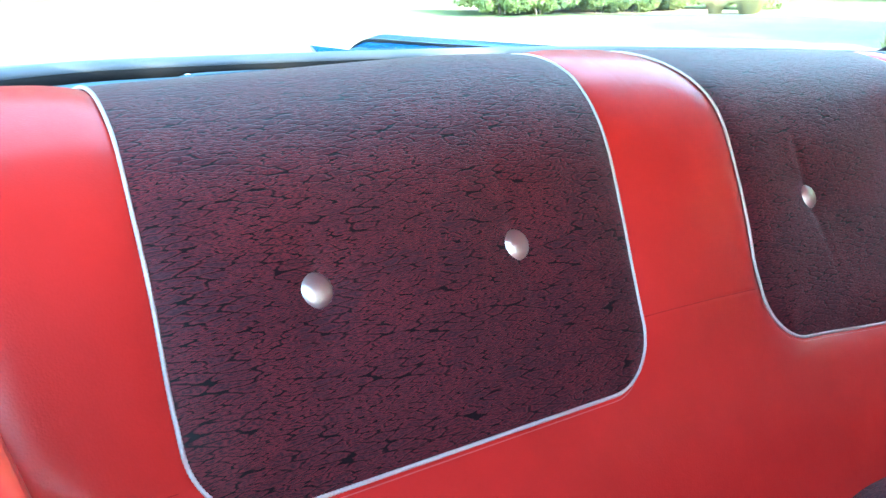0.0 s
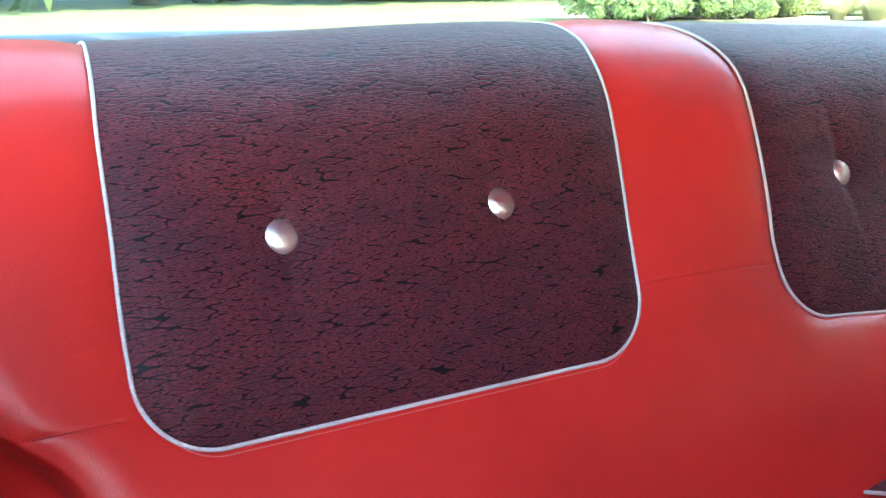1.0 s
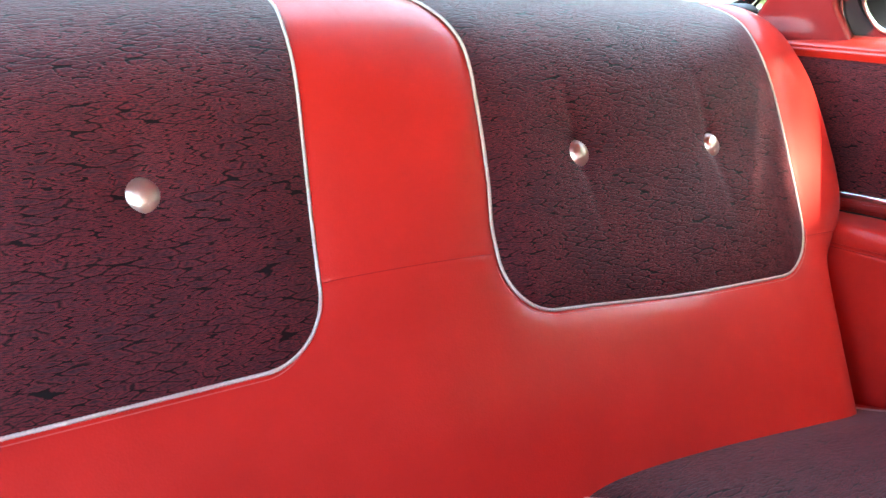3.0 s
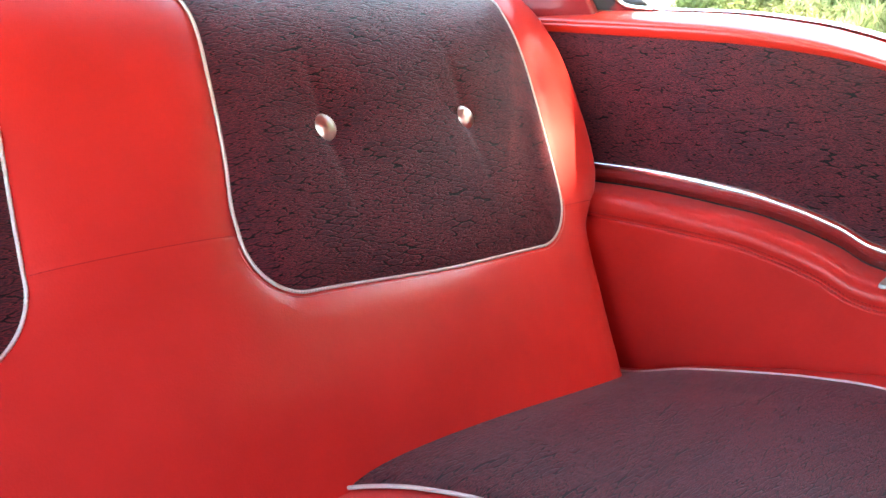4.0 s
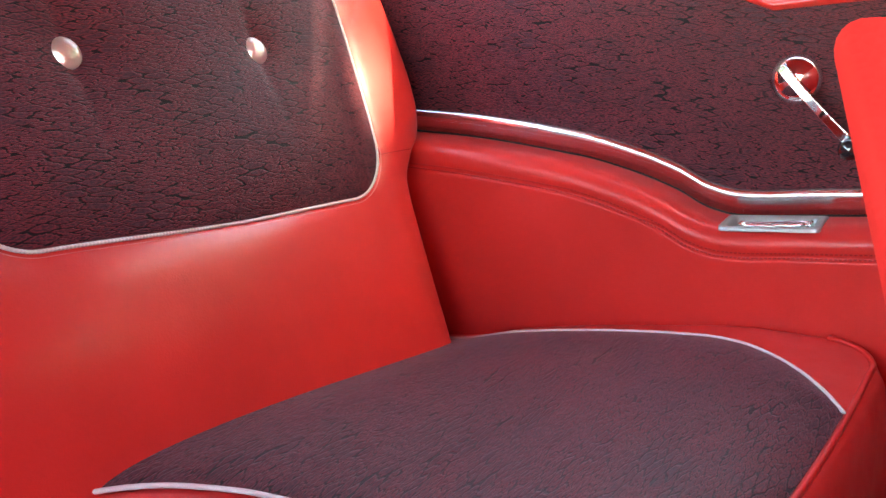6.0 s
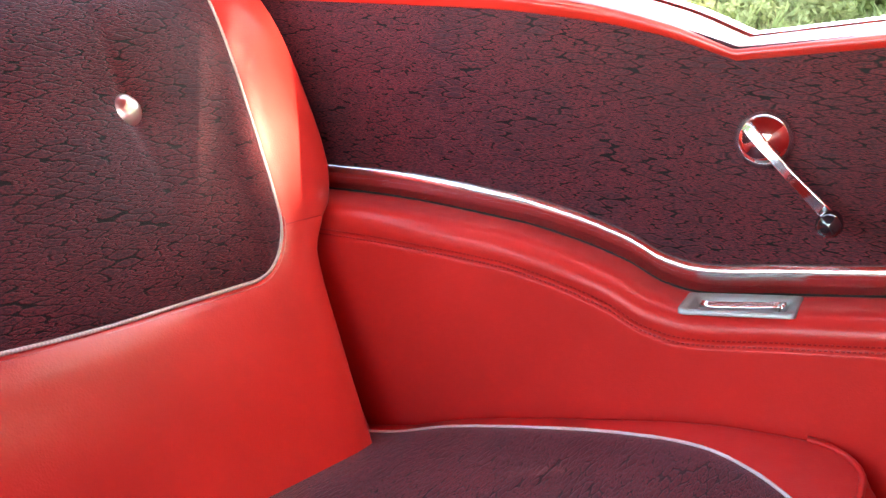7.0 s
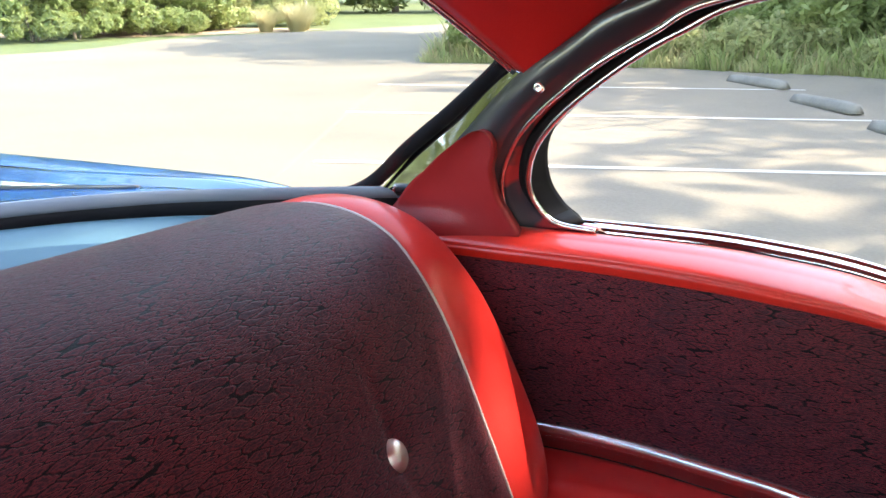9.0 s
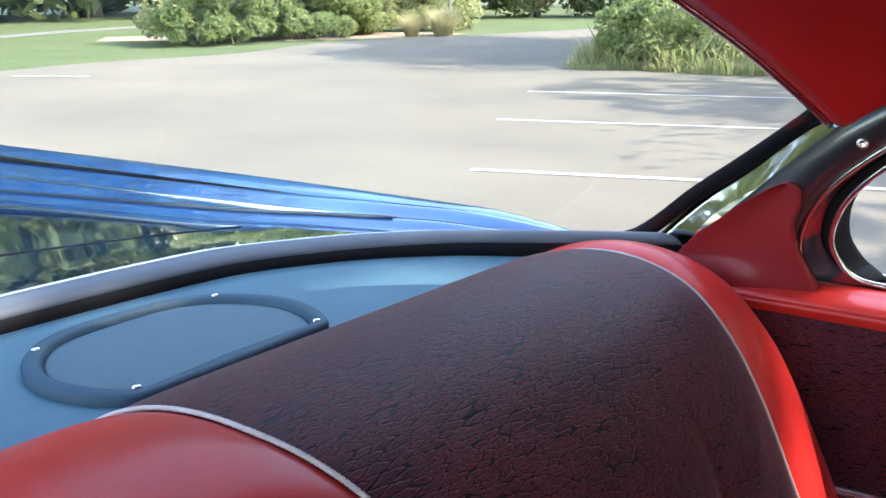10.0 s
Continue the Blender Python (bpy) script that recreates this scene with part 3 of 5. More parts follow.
def build_crank(sg):
    hub = Vector((sg * 0.772, -0.503, 0.904))
    crank = thing("window_crank", "chrome window crank with a dark knob on the side trim", "window crank", hub, "window cranks")
    P = lambda x, y, z: Vector((sg * x, y, z))
    rings = []
    for r, h in ((0.0275, 0.002), (0.0275, -0.0035), (0.0262, -0.0070), (0.0232, -0.0112), (0.0188, -0.0152), (0.0130, -0.0184), (0.0065, -0.0202), (0.0008, -0.0206)):
        rings.append([P(0.774 + h, -0.503 + r * math.cos(k * math.pi / 18), 0.904 + r * math.sin(k * math.pi / 18)) for k in range(36)])
    part("escutcheon", loft(rings, CHROME, "escutcheon"), crank, "domed chrome hub")
    a, b = Vector((0.752, -0.490, 0.917)), Vector((0.736, -0.570, 0.849))
    d = (b - a).normalized()
    side = Vector((0, -d.z, d.y)).normalized()
    secs = []
    for f in span(0, 1, 14):
        w, t = 0.0056 - 0.0010 * math.sin(f * math.pi) + 0.0008 * f, 0.0032
        c = a.lerp(b, f) + Vector((-0.006 * math.sin(f * math.pi), 0, 0))
        ridges = [(-1, 0.6)] + [(-0.9 + 0.225 * k, -0.55 - (0.55 if k % 2 else 0.15)) for k in range(9)] + [(1, 0.6), (0.6, 1), (-0.6, 1)]
        secs.append([P(*(c + side * w * u + Vector((t * v, 0, 0)))) for u, v in ridges])
    arm = part("arm", loft(secs, CHROME, "crank_arm"), crank)
    kr = []
    for h, r in ((0.006, 0.006), (0.002, 0.0085), (-0.004, 0.0088), (-0.008, 0.0072), (-0.012, 0.0080), (-0.017, 0.0105), (-0.022, 0.0115), (-0.027, 0.0098), (-0.030, 0.005), (-0.031, 0.0006)):
        kr.append([P(b.x + h, b.y - 0.004 + r * math.cos(k * math.pi / 12), b.z - 0.004 + r * math.sin(k * math.pi / 12)) for k in range(24)])
    part("knob", loft(kr, KNOB, "knob"), arm, "dark glossy knob")
    return crank


KNOB = material("black_glossy_plastic", (0.012, 0.012, 0.016), 0.1, coat=0.6)
build_crank(1)


def build_ashtray(sg):
    """A chrome tray let into the arm pad."""
    y0, y1 = -0.552, -0.457
    tray = thing("ashtray", "chrome ashtray let into the padded red armrest", "ashtray", (sg * 0.74, -0.505, 0.75))

    def place(y, u, h):
        """u: across the shelf from the strip outwards; h: up."""
        return Vector((sg * (0.761 - u), y, curve(CHROME_Z, y) - 0.0205 + h - 0.08 * u))

    def ring(y_in, u_in, h, n=10, r=0.005):
        pts = []
        a, b, c, d = y0 + y_in, y1 - y_in, u_in, 0.042 - u_in
        for cy, cu, w0 in ((b - r, d - r, 0), (a + r, d - r, 1), (a + r, c + r, 2), (b - r, c + r, 3)):
            for k in range(n):
                w = (w0 + k / (n - 1)) * math.pi / 2
                pts.append(place(cy + r * math.cos(w), cu + r * math.sin(w), h))
        return pts

    part("bezel", loft([ring(-0.005, -0.003, -0.004), ring(-0.005, -0.003, 0.0004), ring(-0.003, -0.001, 0.0014), ring(0.001, 0.0015, 0.0012), ring(0.004, 0.004, -0.001), ring(0.007, 0.006, -0.013)], SATIN, "bezel", cap=False), tray)
    # the tray's bottom is blackened to look deep in shade
    part("tray", loft([ring(0.008, 0.007, -0.012), ring(0.012, 0.010, -0.0135)], SHADE, "tray"), tray, "bottom in flat black for the shade in the recess")
    roll = [(0.0075, -0.012)] + [(0.0095 + 0.0040 * k - 0.0018 * math.cos(w * math.pi / 4), -0.0035 + 0.0022 * math.sin(w * math.pi / 4)) for k in range(3) for w in range(5)] + [(0.0205, -0.012)]
    part("flap", loft([[place(y, u, h) for u, h in roll] for y in span(y0 + 0.013, y1 - 0.010, 8)], CHROME, "tray_flap"), tray, "ribbed bright metal roll of the flap")
    plate = [(0.0205, -0.0045), (0.0215, -0.0036), (0.0345, -0.0062), (0.0358, -0.0075), (0.0345, -0.0085), (0.0205, -0.0060)]
    part("lid", loft([[place(y, u, h) for u, h in plate] for y in span(y0 + 0.013, y1 - 0.010, 8)], SATIN, "tray_lid"), tray, "satin grey metal lid")
    part("tab", loft([[place(y0 + 0.010 + r * math.cos(k * math.pi / 6), 0.016 + 1.8 * r * math.sin(k * math.pi / 6), h) for k in range(12)] for r, h in ((0.0034, -0.012), (0.0034, -0.002), (0.0024, 0.0004), (0.0006, 0.0008))], CHROME, "tray_tab"), tray, "small chrome tab")
    return tray


build_ashtray(1)

# ---------------------------------------------------------------- parcel shelf
def shelf_edge(x):
    """Where the rear window's foot runs (y by x)."""
    return curve([(-0.80, 0.17), (-0.725, 0.306), (-0.658, 0.415), (-0.557, 0.507), (-0.43, 0.566), (-0.2, 0.588), (0, 0.592), (0.2, 0.588), (0.43, 0.566), (0.557, 0.507), (0.658, 0.415), (0.725, 0.306), (0.80, 0.17)], x)


SHELF_Z = 1.061      # foot of the rear window
BOARD_Z = 1.054      # parcel shelf


def build_shelf():
    shelf = thing("parcel_shelf", "blue grey covered parcel shelf behind the rear seat", "parcel shelf", (0, 0.4, 1.05))
    part("board", grid(lambda x, f: Vector((x, 0.20 + f * (max(shelf_edge(x), 0.22) + 0.01 - 0.20), BOARD_Z - 0.002 * (1 - f))), span(-0.80, 0.80, 90), span(0, 1, 12), BOARD, "shelf_board", back=(0, 0, -0.012)), shelf)
    return shelf


build_shelf()


SPEAKER_RIM = material("dark_blue_speaker_rim", (0.024, 0.060, 0.092), 0.55, spec=0.3)


def build_speaker(cx):
    sp = thing("speaker_cover", "raised blue grey speaker cover screwed to the parcel shelf", "speaker", (cx, 0.445, BOARD_Z), "speaker covers")

    half = [(0.0, 0.543), (0.031, 0.542), (0.0615, 0.5365), (0.0925, 0.5215), (0.118, 0.4935), (0.1345, 0.4565), (0.1365, 0.4205), (0.125, 0.3825), (0.1065, 0.355)]

    def outline(k, inset, z):
        """A drum shape with a straight front edge."""
        f = (k % 72) / 36
        sg, f = (1, f) if f <= 1 else (-1, 2 - f)
        x, y = spline(half, f / 0.8) if f < 0.8 else (0.1065 * (1 - f) / 0.2, 0.355)
        d = math.hypot(x, y - 0.446)
        return Vector((cx + sg * x * (1 - inset / d), 0.446 + (y - 0.446) * (1 - inset / d), z))

    z = BOARD_Z + 0.001
    rim = part("rim", loft([[outline(k, i, z + h) for k in range(72)] for i, h in ((-0.001, -0.004), (-0.001, 0.004), (0.002, 0.0075), (0.006, 0.0085), (0.012, 0.0080), (0.015, 0.0055), (0.0165, 0.001))], SPEAKER_RIM, "speaker_rim", cap=False), sp)
    part("grille", loft([[outline(k, i, z + h) for k in range(72)] for i, h in ((0.0160, 0.001), (0.02, 0.0012), (0.06, 0.0018))], GRILLE, "grille"), rim, "fine blue grey speaker cloth")
    for x, y in ((cx - 0.0955, 0.5095), (cx + 0.0985, 0.5035), (cx + 0.0995, 0.365), (cx - 0.0975, 0.370)):
        c = Vector((x, y, z + 0.008))
        rings = [[c + Vector((r * math.cos(k * math.pi / 8), r * math.sin(k * math.pi / 8), h)) for k in range(16)] for r, h in ((0.0040, -0.003), (0.0040, 0.0008), (0.0032, 0.0016), (0.0008, 0.0018))]
        part("screw", loft(rings, STEEL, "screw"), rim, "small chrome screw")
    return sp


def grille_cloth():
    m = material("speaker_cloth", (0.05, 0.075, 0.105), 0.6)
    n = Nodes(m)
    w = n.add("TexVoronoi", Scale=900.0)
    n.link(n.coords(), w.inputs["Vector"])
    n.base(n.mix(w.outputs[0], (0.026, 0.060, 0.084), (0.066, 0.128, 0.164)))
    n.bump(w.outputs[0], 0.4, 0.0004)
    return m


GRILLE = grille_cloth()
build_speaker(0.2685)
build_speaker(-0.2685)

# ---------------------------------------------------------------- car body
car = thing("hardtop_car", "blue fifties hardtop car with tail fins and red trimmed pillars", "car", (0, 0.5, 0.2))
UPPER = [(0.186, 1.062), (0.097, 1.148), (0.020, 1.220), (-0.045, 1.264), (-0.115, 1.304), (-0.30, 1.352), (-0.80, 1.378), (-1.90, 1.372)]
BEAD = [(0.034, 1.040), (0.047, 1.085), (0.036, 1.128), (0.002, 1.176), (-0.067, 1.232), (-0.135, 1.271), (-0.205, 1.303), (-0.42, 1.336), (-0.80, 1.352), (-1.90, 1.346)]
OPENING = [(-0.06, 1.050), (-0.012, 1.056), (0.011, 1.082), (0.014, 1.110), (-0.001, 1.149), (-0.038, 1.190), (-0.103, 1.239), (-0.160, 1.272), (-0.235, 1.303), (-0.42, 1.325), (-0.80, 1.340), (-1.90, 1.332)]


def rail_point(sg, pts, t, out=0.0):
    y, z = spline(pts, t)
    return Vector((sg * (tumble(z) + out), y, z))


def build_rail(sg):
    fl = sg < 0
    ts = span(0, 0.695, 70) + span(0.70, 1, 20)

    def band(a, b, bulge):
        def fn(t, f):
            p, q = rail_point(sg, a, t), rail_point(sg, b, t)
            r = p.lerp(q, f)
            r.x -= sg * bulge * math.sin(math.pi * f) ** 0.7
            return r
        return fn

    fs = span(0, 1, 14)
    part("roof_rail", grid(band(UPPER, BEAD, 0.014), ts, fs, DARK_PAINT, "roof_rail", back=(sg * 0.03, 0, 0), flip=not fl), car, "dark worn painted roof rail")
    part("window_jamb", grid(band(BEAD, OPENING, -0.010), ts, fs, JAMB, "window_jamb", back=(sg * 0.03, 0, 0), flip=not fl), car, "dark window jamb with red reflections painted on")
    part("bead", tube([rail_point(sg, BEAD, t, -0.004) for t in ts], 0.0032, STEEL, 8, "bead"), car, "thin bright bead")
    part("opening_edge", tube([rail_point(sg, OPENING, t, 0.002) for t in ts], 0.0035, STEEL, 8, "opening_edge"), car, "thin bright edge of the window opening")

    def reveal(t, f):
        p = rail_point(sg, OPENING, t, 0.002 + (0.010 + 0.036 * step(0.50, 0.22, t) * step(0.03, 0.10, t)) * f)
        p.z += 0.003 * f
        p.y -= 0.012 * f * step(0.55, 0.1, t)
        return p
    part("weatherstrip", grid(reveal, [t for t in ts if t > 0.05], span(0, 1, 6), RUBBER, "weatherstrip", back=(0, 0.012, 0.006), flip=not fl), car, "black rubber window seal")
    # outer chrome edge of the drip rail and the rear window's bright side strip
    def strip(t, f):
        p = spline([(0.826, 0.222, 1.066), (0.824, 0.160, 1.132), (0.816, 0.105, 1.178), (0.800, 0.050, 1.218), (0.790, 0.028, 1.234)], t)
        q = spline([(0.820, 0.176, 1.062), (0.806, 0.112, 1.128), (0.794, 0.064, 1.172), (0.778, 0.018, 1.216), (0.770, 0.000, 1.230)], t)
        r = p + (q - p) * f
        return Vector((sg * r[0], r[1], r[2] - 0.004 * math.sin(math.pi * f)))
    part("side_strip", grid(strip, span(0, 1, 24), span(0, 1, 8), CHROME, "side_strip", back=(sg * 0.006, 0.006, 0), flip=not fl), car, "bright strip beside the rear window")
    part("side_seal", tube([(sg * p[0], p[1], p[2]) for p in (spline([(0.770, 0.262, 1.068), (0.822, 0.232, 1.080), (0.822, 0.174, 1.131), (0.816, 0.118, 1.174), (0.806, 0.058, 1.222), (0.790, 0.036, 1.240)], t) for t in span(0, 1, 30))], 0.0095, RUBBER, 10, "side_seal"), car, "black rubber glass seal")

    part("shelf_end", grid(lambda x, y: Vector((sg * x, y, 1.034 + 0.006 * step(0.80, 0.72, x))), span(0.70, 0.855, 14), span(0.17, 0.36, 14), RED, "shelf_end", back=(0, 0, -0.02), flip=fl), car, "red vinyl filler beside the parcel shelf")
    # red trim at the foot of the pillar
    lo = [(1.030, 0.204), (1.050, 0.192), (1.078, 0.170), (1.097, 0.152), (1.111, 0.134), (1.131, 0.111), (1.149, 0.086), (1.159, 0.071), (1.164, 0.061), (1.1655, 0.055)]
    hi = [(1.030, 0.018), (1.050, 0.027), (1.068, 0.036), (1.091, 0.046), (1.117, 0.049), (1.138, 0.043), (1.152, 0.041), (1.160, 0.044), (1.164, 0.049), (1.1655, 0.055)]

    def trim(z, f):
        y = curve(lo, z) * (1 - f) + curve(hi, z) * f
        hollow = 0.020 * math.sin(math.pi * f) * step(1.03, 1.10, z)
        return Vector((sg * (tumble(z) - 0.027 + hollow * 0.4 - 0.03 * step(1.075, 1.03, z) * (1 - f)), y, z))
    part("pillar_trim", grid(trim, span(1.030, 1.158, 36) + span(1.159, 1.1655, 12), span(0, 1, 24), PILLAR_RED, "pillar_trim", back=(sg * 0.016, 0, 0), flip=fl), car, "red vinyl covered pillar foot")
    c = Vector((sg * 0.757, -0.017, 1.2145))
    rings = [[c + Vector((-sg * h, r * math.cos(k * math.pi / 8), r * math.sin(k * math.pi / 8))) for k in range(16)] for r, h in ((0.0062, -0.008), (0.0062, 0.001), (0.0048, 0.004), (0.0030, 0.0036), (0.0006, 0.003))]
    part("rail_screw", loft(rings, STEEL, "rail_screw"), car, "small chrome screw")

    # outer belt: window slot and bright moulding, and the body side below
    yb = span(-0.74 if sg > 0 else -0.60, -0.502, 20) + span(-0.50, -0.432, 24) + span(-0.43, 0.06, 30)
    P = lambda x, y, z: Vector((sg * x, y, z))
    for name, d0, d1, h, mat, lab in (("window_slot", 0.002, 0.020, -0.004, RUBBER, "black window slot"), ("belt_chrome", 0.020, 0.034, 0.001, CHROME, "bright outer belt moulding"), ("belt_paint", 0.034, 0.052, -0.003, BLUE_PAINT, "blue painted outer belt"), ("drip_chrome", 0.052, 0.060, 0.000, CHROME, "thin bright outer moulding")):
        part(name, grid(lambda y, f: P(tumble(kinked(SILL_Z, SILL_Z2, y)) + d0 + (d1 - d0) * f, y, kinked(SILL_Z, SILL_Z2, y) + h + (0.004 * math.sin(math.pi * f) if mat is CHROME else 0)), yb, span(0, 1, 6), mat, name, back=(0, 0, -0.02), flip=not fl), car, lab)
    yy = span(-0.74 if sg > 0 else -0.60, 2.45, 60)
    part("body_side", grid(lambda y, f: P(0.895 + 0.135 * step(0.0, 0.3, f), y, 0.962 * (1 - f) + 0.28 * f), yy, span(0, 1, 10), BLUE_PAINT, "body_side", back=(-sg * 0.01, 0, 0), flip=not fl), car, "blue painted quarter panel")

    # tail fin: round top outside, stepping down to the deck inside
    def fin(y, f):
        top = 1.028 - 0.014 * step(0.9, 2.4, y) - 0.030 * step(0.62, 0.30, y) - 0.16 * step(2.15, 2.50, y)
        deck = deck_z(0.79, y) - 0.004
        mid = (top + deck) / 2
        xs = [(1.040, 0.86), (1.052, top - 0.06), (1.048, top - 0.014), (1.030, top), (0.995, top - 0.005), (0.965, top - 0.016), (0.945, mid + 0.012), (0.900, mid - 0.004), (0.860, deck + 0.010), (0.825, deck - 0.004), (0.790, deck)]
        p = spline(xs, f)
        return P(p[0], y, p[1])
    part("tail_fin", grid(fin, span(0.30, 2.45, 70), span(0, 1, 60), BLUE_PAINT, "tail_fin", flip=not fl), car, "blue painted tail fin")
    part("fin_moulding", tube([fin(y, 0.49) + Vector((0, 0, 0.001)) for y in span(0.42, 2.4, 50)], 0.0028, CHROME, 8, "fin_moulding"), car, "thin bright moulding along the fin")
    # black cord in place of the shade in the fin's crease
    part("fin_crease_shade", tube([fin(y, 0.535) + Vector((0, 0, 0.001)) for y in span(0.42, 2.4, 50)], 0.006, RUBBER, 8, "fin_crease_shade"), car, "black cord drawn as the shaded crease along the fin")
    part("fin_ridge", tube([fin(y, 0.71) + Vector((0, 0, 0.001)) for y in span(0.62, 2.4, 40)], 0.0022, CHROME, 8, "fin_ridge"), car, "thin bright ridge on the fin")
    # flattened dark strip paints the shade of the channel
    part("fin_channel_shade", tube([fin(y, 0.80) + Vector((0, 0, -0.001)) for y in span(0.66, 2.4, 40)], 0.010, DARK_PAINT, 8, "fin_channel_shade", squash=0.4), car, "dark strip drawn as the shaded channel beside the boot lid")


def deck_z(x, y):
    return 1.060 - 0.020 * (abs(x) / 0.78) ** 2.4 - curve([(0.0, 0.0), (0.55, 0.004), (0.75, 0.018), (1.0, 0.040), (1.5, 0.072), (2.45, 0.135)], y)


# Red patches in the colour stand in for the interior mirrored in the jamb.
def jamb_paint():
    m = paint("jamb_reflection_paint", (0.40, 0.030, 0.036), 0.3)
    n = Nodes(m)
    n.base(n.mix(n.ramp(n.noise(n.coords(), 16, 2), (0.50, 0.0), (0.56, 1.0)), (0.36, 0.026, 0.034), (0.03, 0.03, 0.045)))
    return m


JAMB = jamb_paint()
for sg in (1, -1):
    build_rail(sg)


def build_rear_window():
    xs = span(-0.80, 0.80, 110)
    path = [Vector((x, shelf_edge(x) + 0.004, SHELF_Z + 0.006 * step(0.55, 0.8, abs(x)))) for x in xs]
    part("rear_seal", loft([[p + Vector((0, dy, dz)) for dy, dz in ((0.001, -0.020), (0.001, -0.002), (0.004, 0.005), (0.012, 0.0105), (0.030, 0.013), (0.040, 0.008), (0.040, -0.010))] for p in path], RUBBER, "rear_seal"), car, "black rubber seal at the foot of the rear window")
    part("rear_chrome", loft([[p + Vector((0, 0.040 + dy, dz - 0.004)) for dy, dz in ((0.006, 0.004), (0.007, 0.0175), (0.009, 0.0200), (0.011, 0.0185), (0.015, 0.000))] for p in path], CHROME, "rear_chrome"), car, "bright moulding round the rear window")
    part("rear_moulding", loft([[p + Vector((0, dy, dz)) for dy, dz in ((0.0045, 0.002), (0.0055, 0.0095), (0.011, 0.0135), (0.018, 0.0165), (0.028, 0.0180), (0.040, 0.0170), (0.046, 0.006))] for p in path], GREY_MOULDING, "rear_moulding"), car, "grey blue moulding over the seal")
    glass_me = grid(lambda a, f: glass_point(a, f), span(-1, 1, 60), span(0, 1, 20), GLASS, "rear_glass")
    g = part("rear_glass", glass_me, car, "clear curved rear window glass")
    g.visible_shadow = False


HEADER = [(0.0, 0.245, 1.432), (0.30, 0.230, 1.424), (0.50, 0.198, 1.402), (0.60, 0.165, 1.386), (0.655, 0.142, 1.360), (0.702, 0.091, 1.315), (0.745, 0.048, 1.270), (0.776, 0.018, 1.236)]


def header(a):
    p = spline(HEADER, abs(a))
    return Vector((math.copysign(p[0], a), p[1], p[2]))


def glass_point(a, f):
    x = 0.80 * a
    foot = Vector((x, shelf_edge(x) + 0.024, SHELF_Z + 0.012))
    head = header(math.copysign(abs(a) ** 0.9, a)) + Vector((0, 0.012, 0.004))
    p = foot.lerp(head, f)
    p.z += 0.03 * math.sin(math.pi * f) * (1 - abs(a))
    p.y += 0.03 * math.sin(math.pi * f)
    return p


build_rear_window()


def build_roof():
    front = lambda a: Vector((0.70 * a, -1.92 - 0.10 * (1 - a * a), 1.372 + 0.050 * (1 - abs(a) ** 2.6)))

    def rail(sg, b):
        y, z = spline(UPPER[2:], b)
        return Vector((sg * (tumble(z) - 0.004), y, z))

    def coons(a, b):
        al = (a + 1) / 2
        p = header(a) * (1 - b) + front(a) * b + rail(-1, b) * (1 - al) + rail(1, b) * al
        q = (header(-1) * (1 - al) + header(1) * al) * (1 - b) + (front(-1) * (1 - al) + front(1) * al) * b
        r = p - q
        r.y -= 0.020 * (1 - b)
        r.z += 0.004 + 0.02 * math.sin(math.pi * b) * (1 - a * a)
        return r

    aa = [math.copysign(abs(a) ** 0.8, a) for a in span(-1, 1, 90)]
    part("headliner", grid(coons, aa, span(0, 1, 60), HEADLINER, "headliner", back=(0, 0, 0.008)), car, "tight red vinyl headliner")
    part("roof_skin", grid(lambda a, b: coons(a, b) * 1.0 + Vector((0.035 * a, 0.05 * (1 - b), 0.035)), aa, span(0, 1, 40), BLUE_PAINT, "roof_skin", back=(0, 0, -0.006), flip=True), car, "blue painted roof")
    rim = [header(a) for a in span(-1, 1, 120)]
    part("header_trim", tube([p + Vector((0, -0.013, 0.002)) for p in rim], 0.015, RED, 10, "header_trim", squash=0.8), car, "red vinyl covered rear header")
    # black cord gives the gap its shade and parts header from headliner
    part("header_gap_shade", tube([p + Vector((0, -0.033, -0.002)) for p in rim], 0.008, RUBBER, 6, "header_gap_shade"), car, "black cord drawn as the shaded gap between header and headliner")
    part("header_seal", tube([p + Vector((0, 0.001, -0.008)) for p in rim], 0.004, STEEL, 8, "header_seal"), car, "bright upper edge of the rear window")


build_roof()


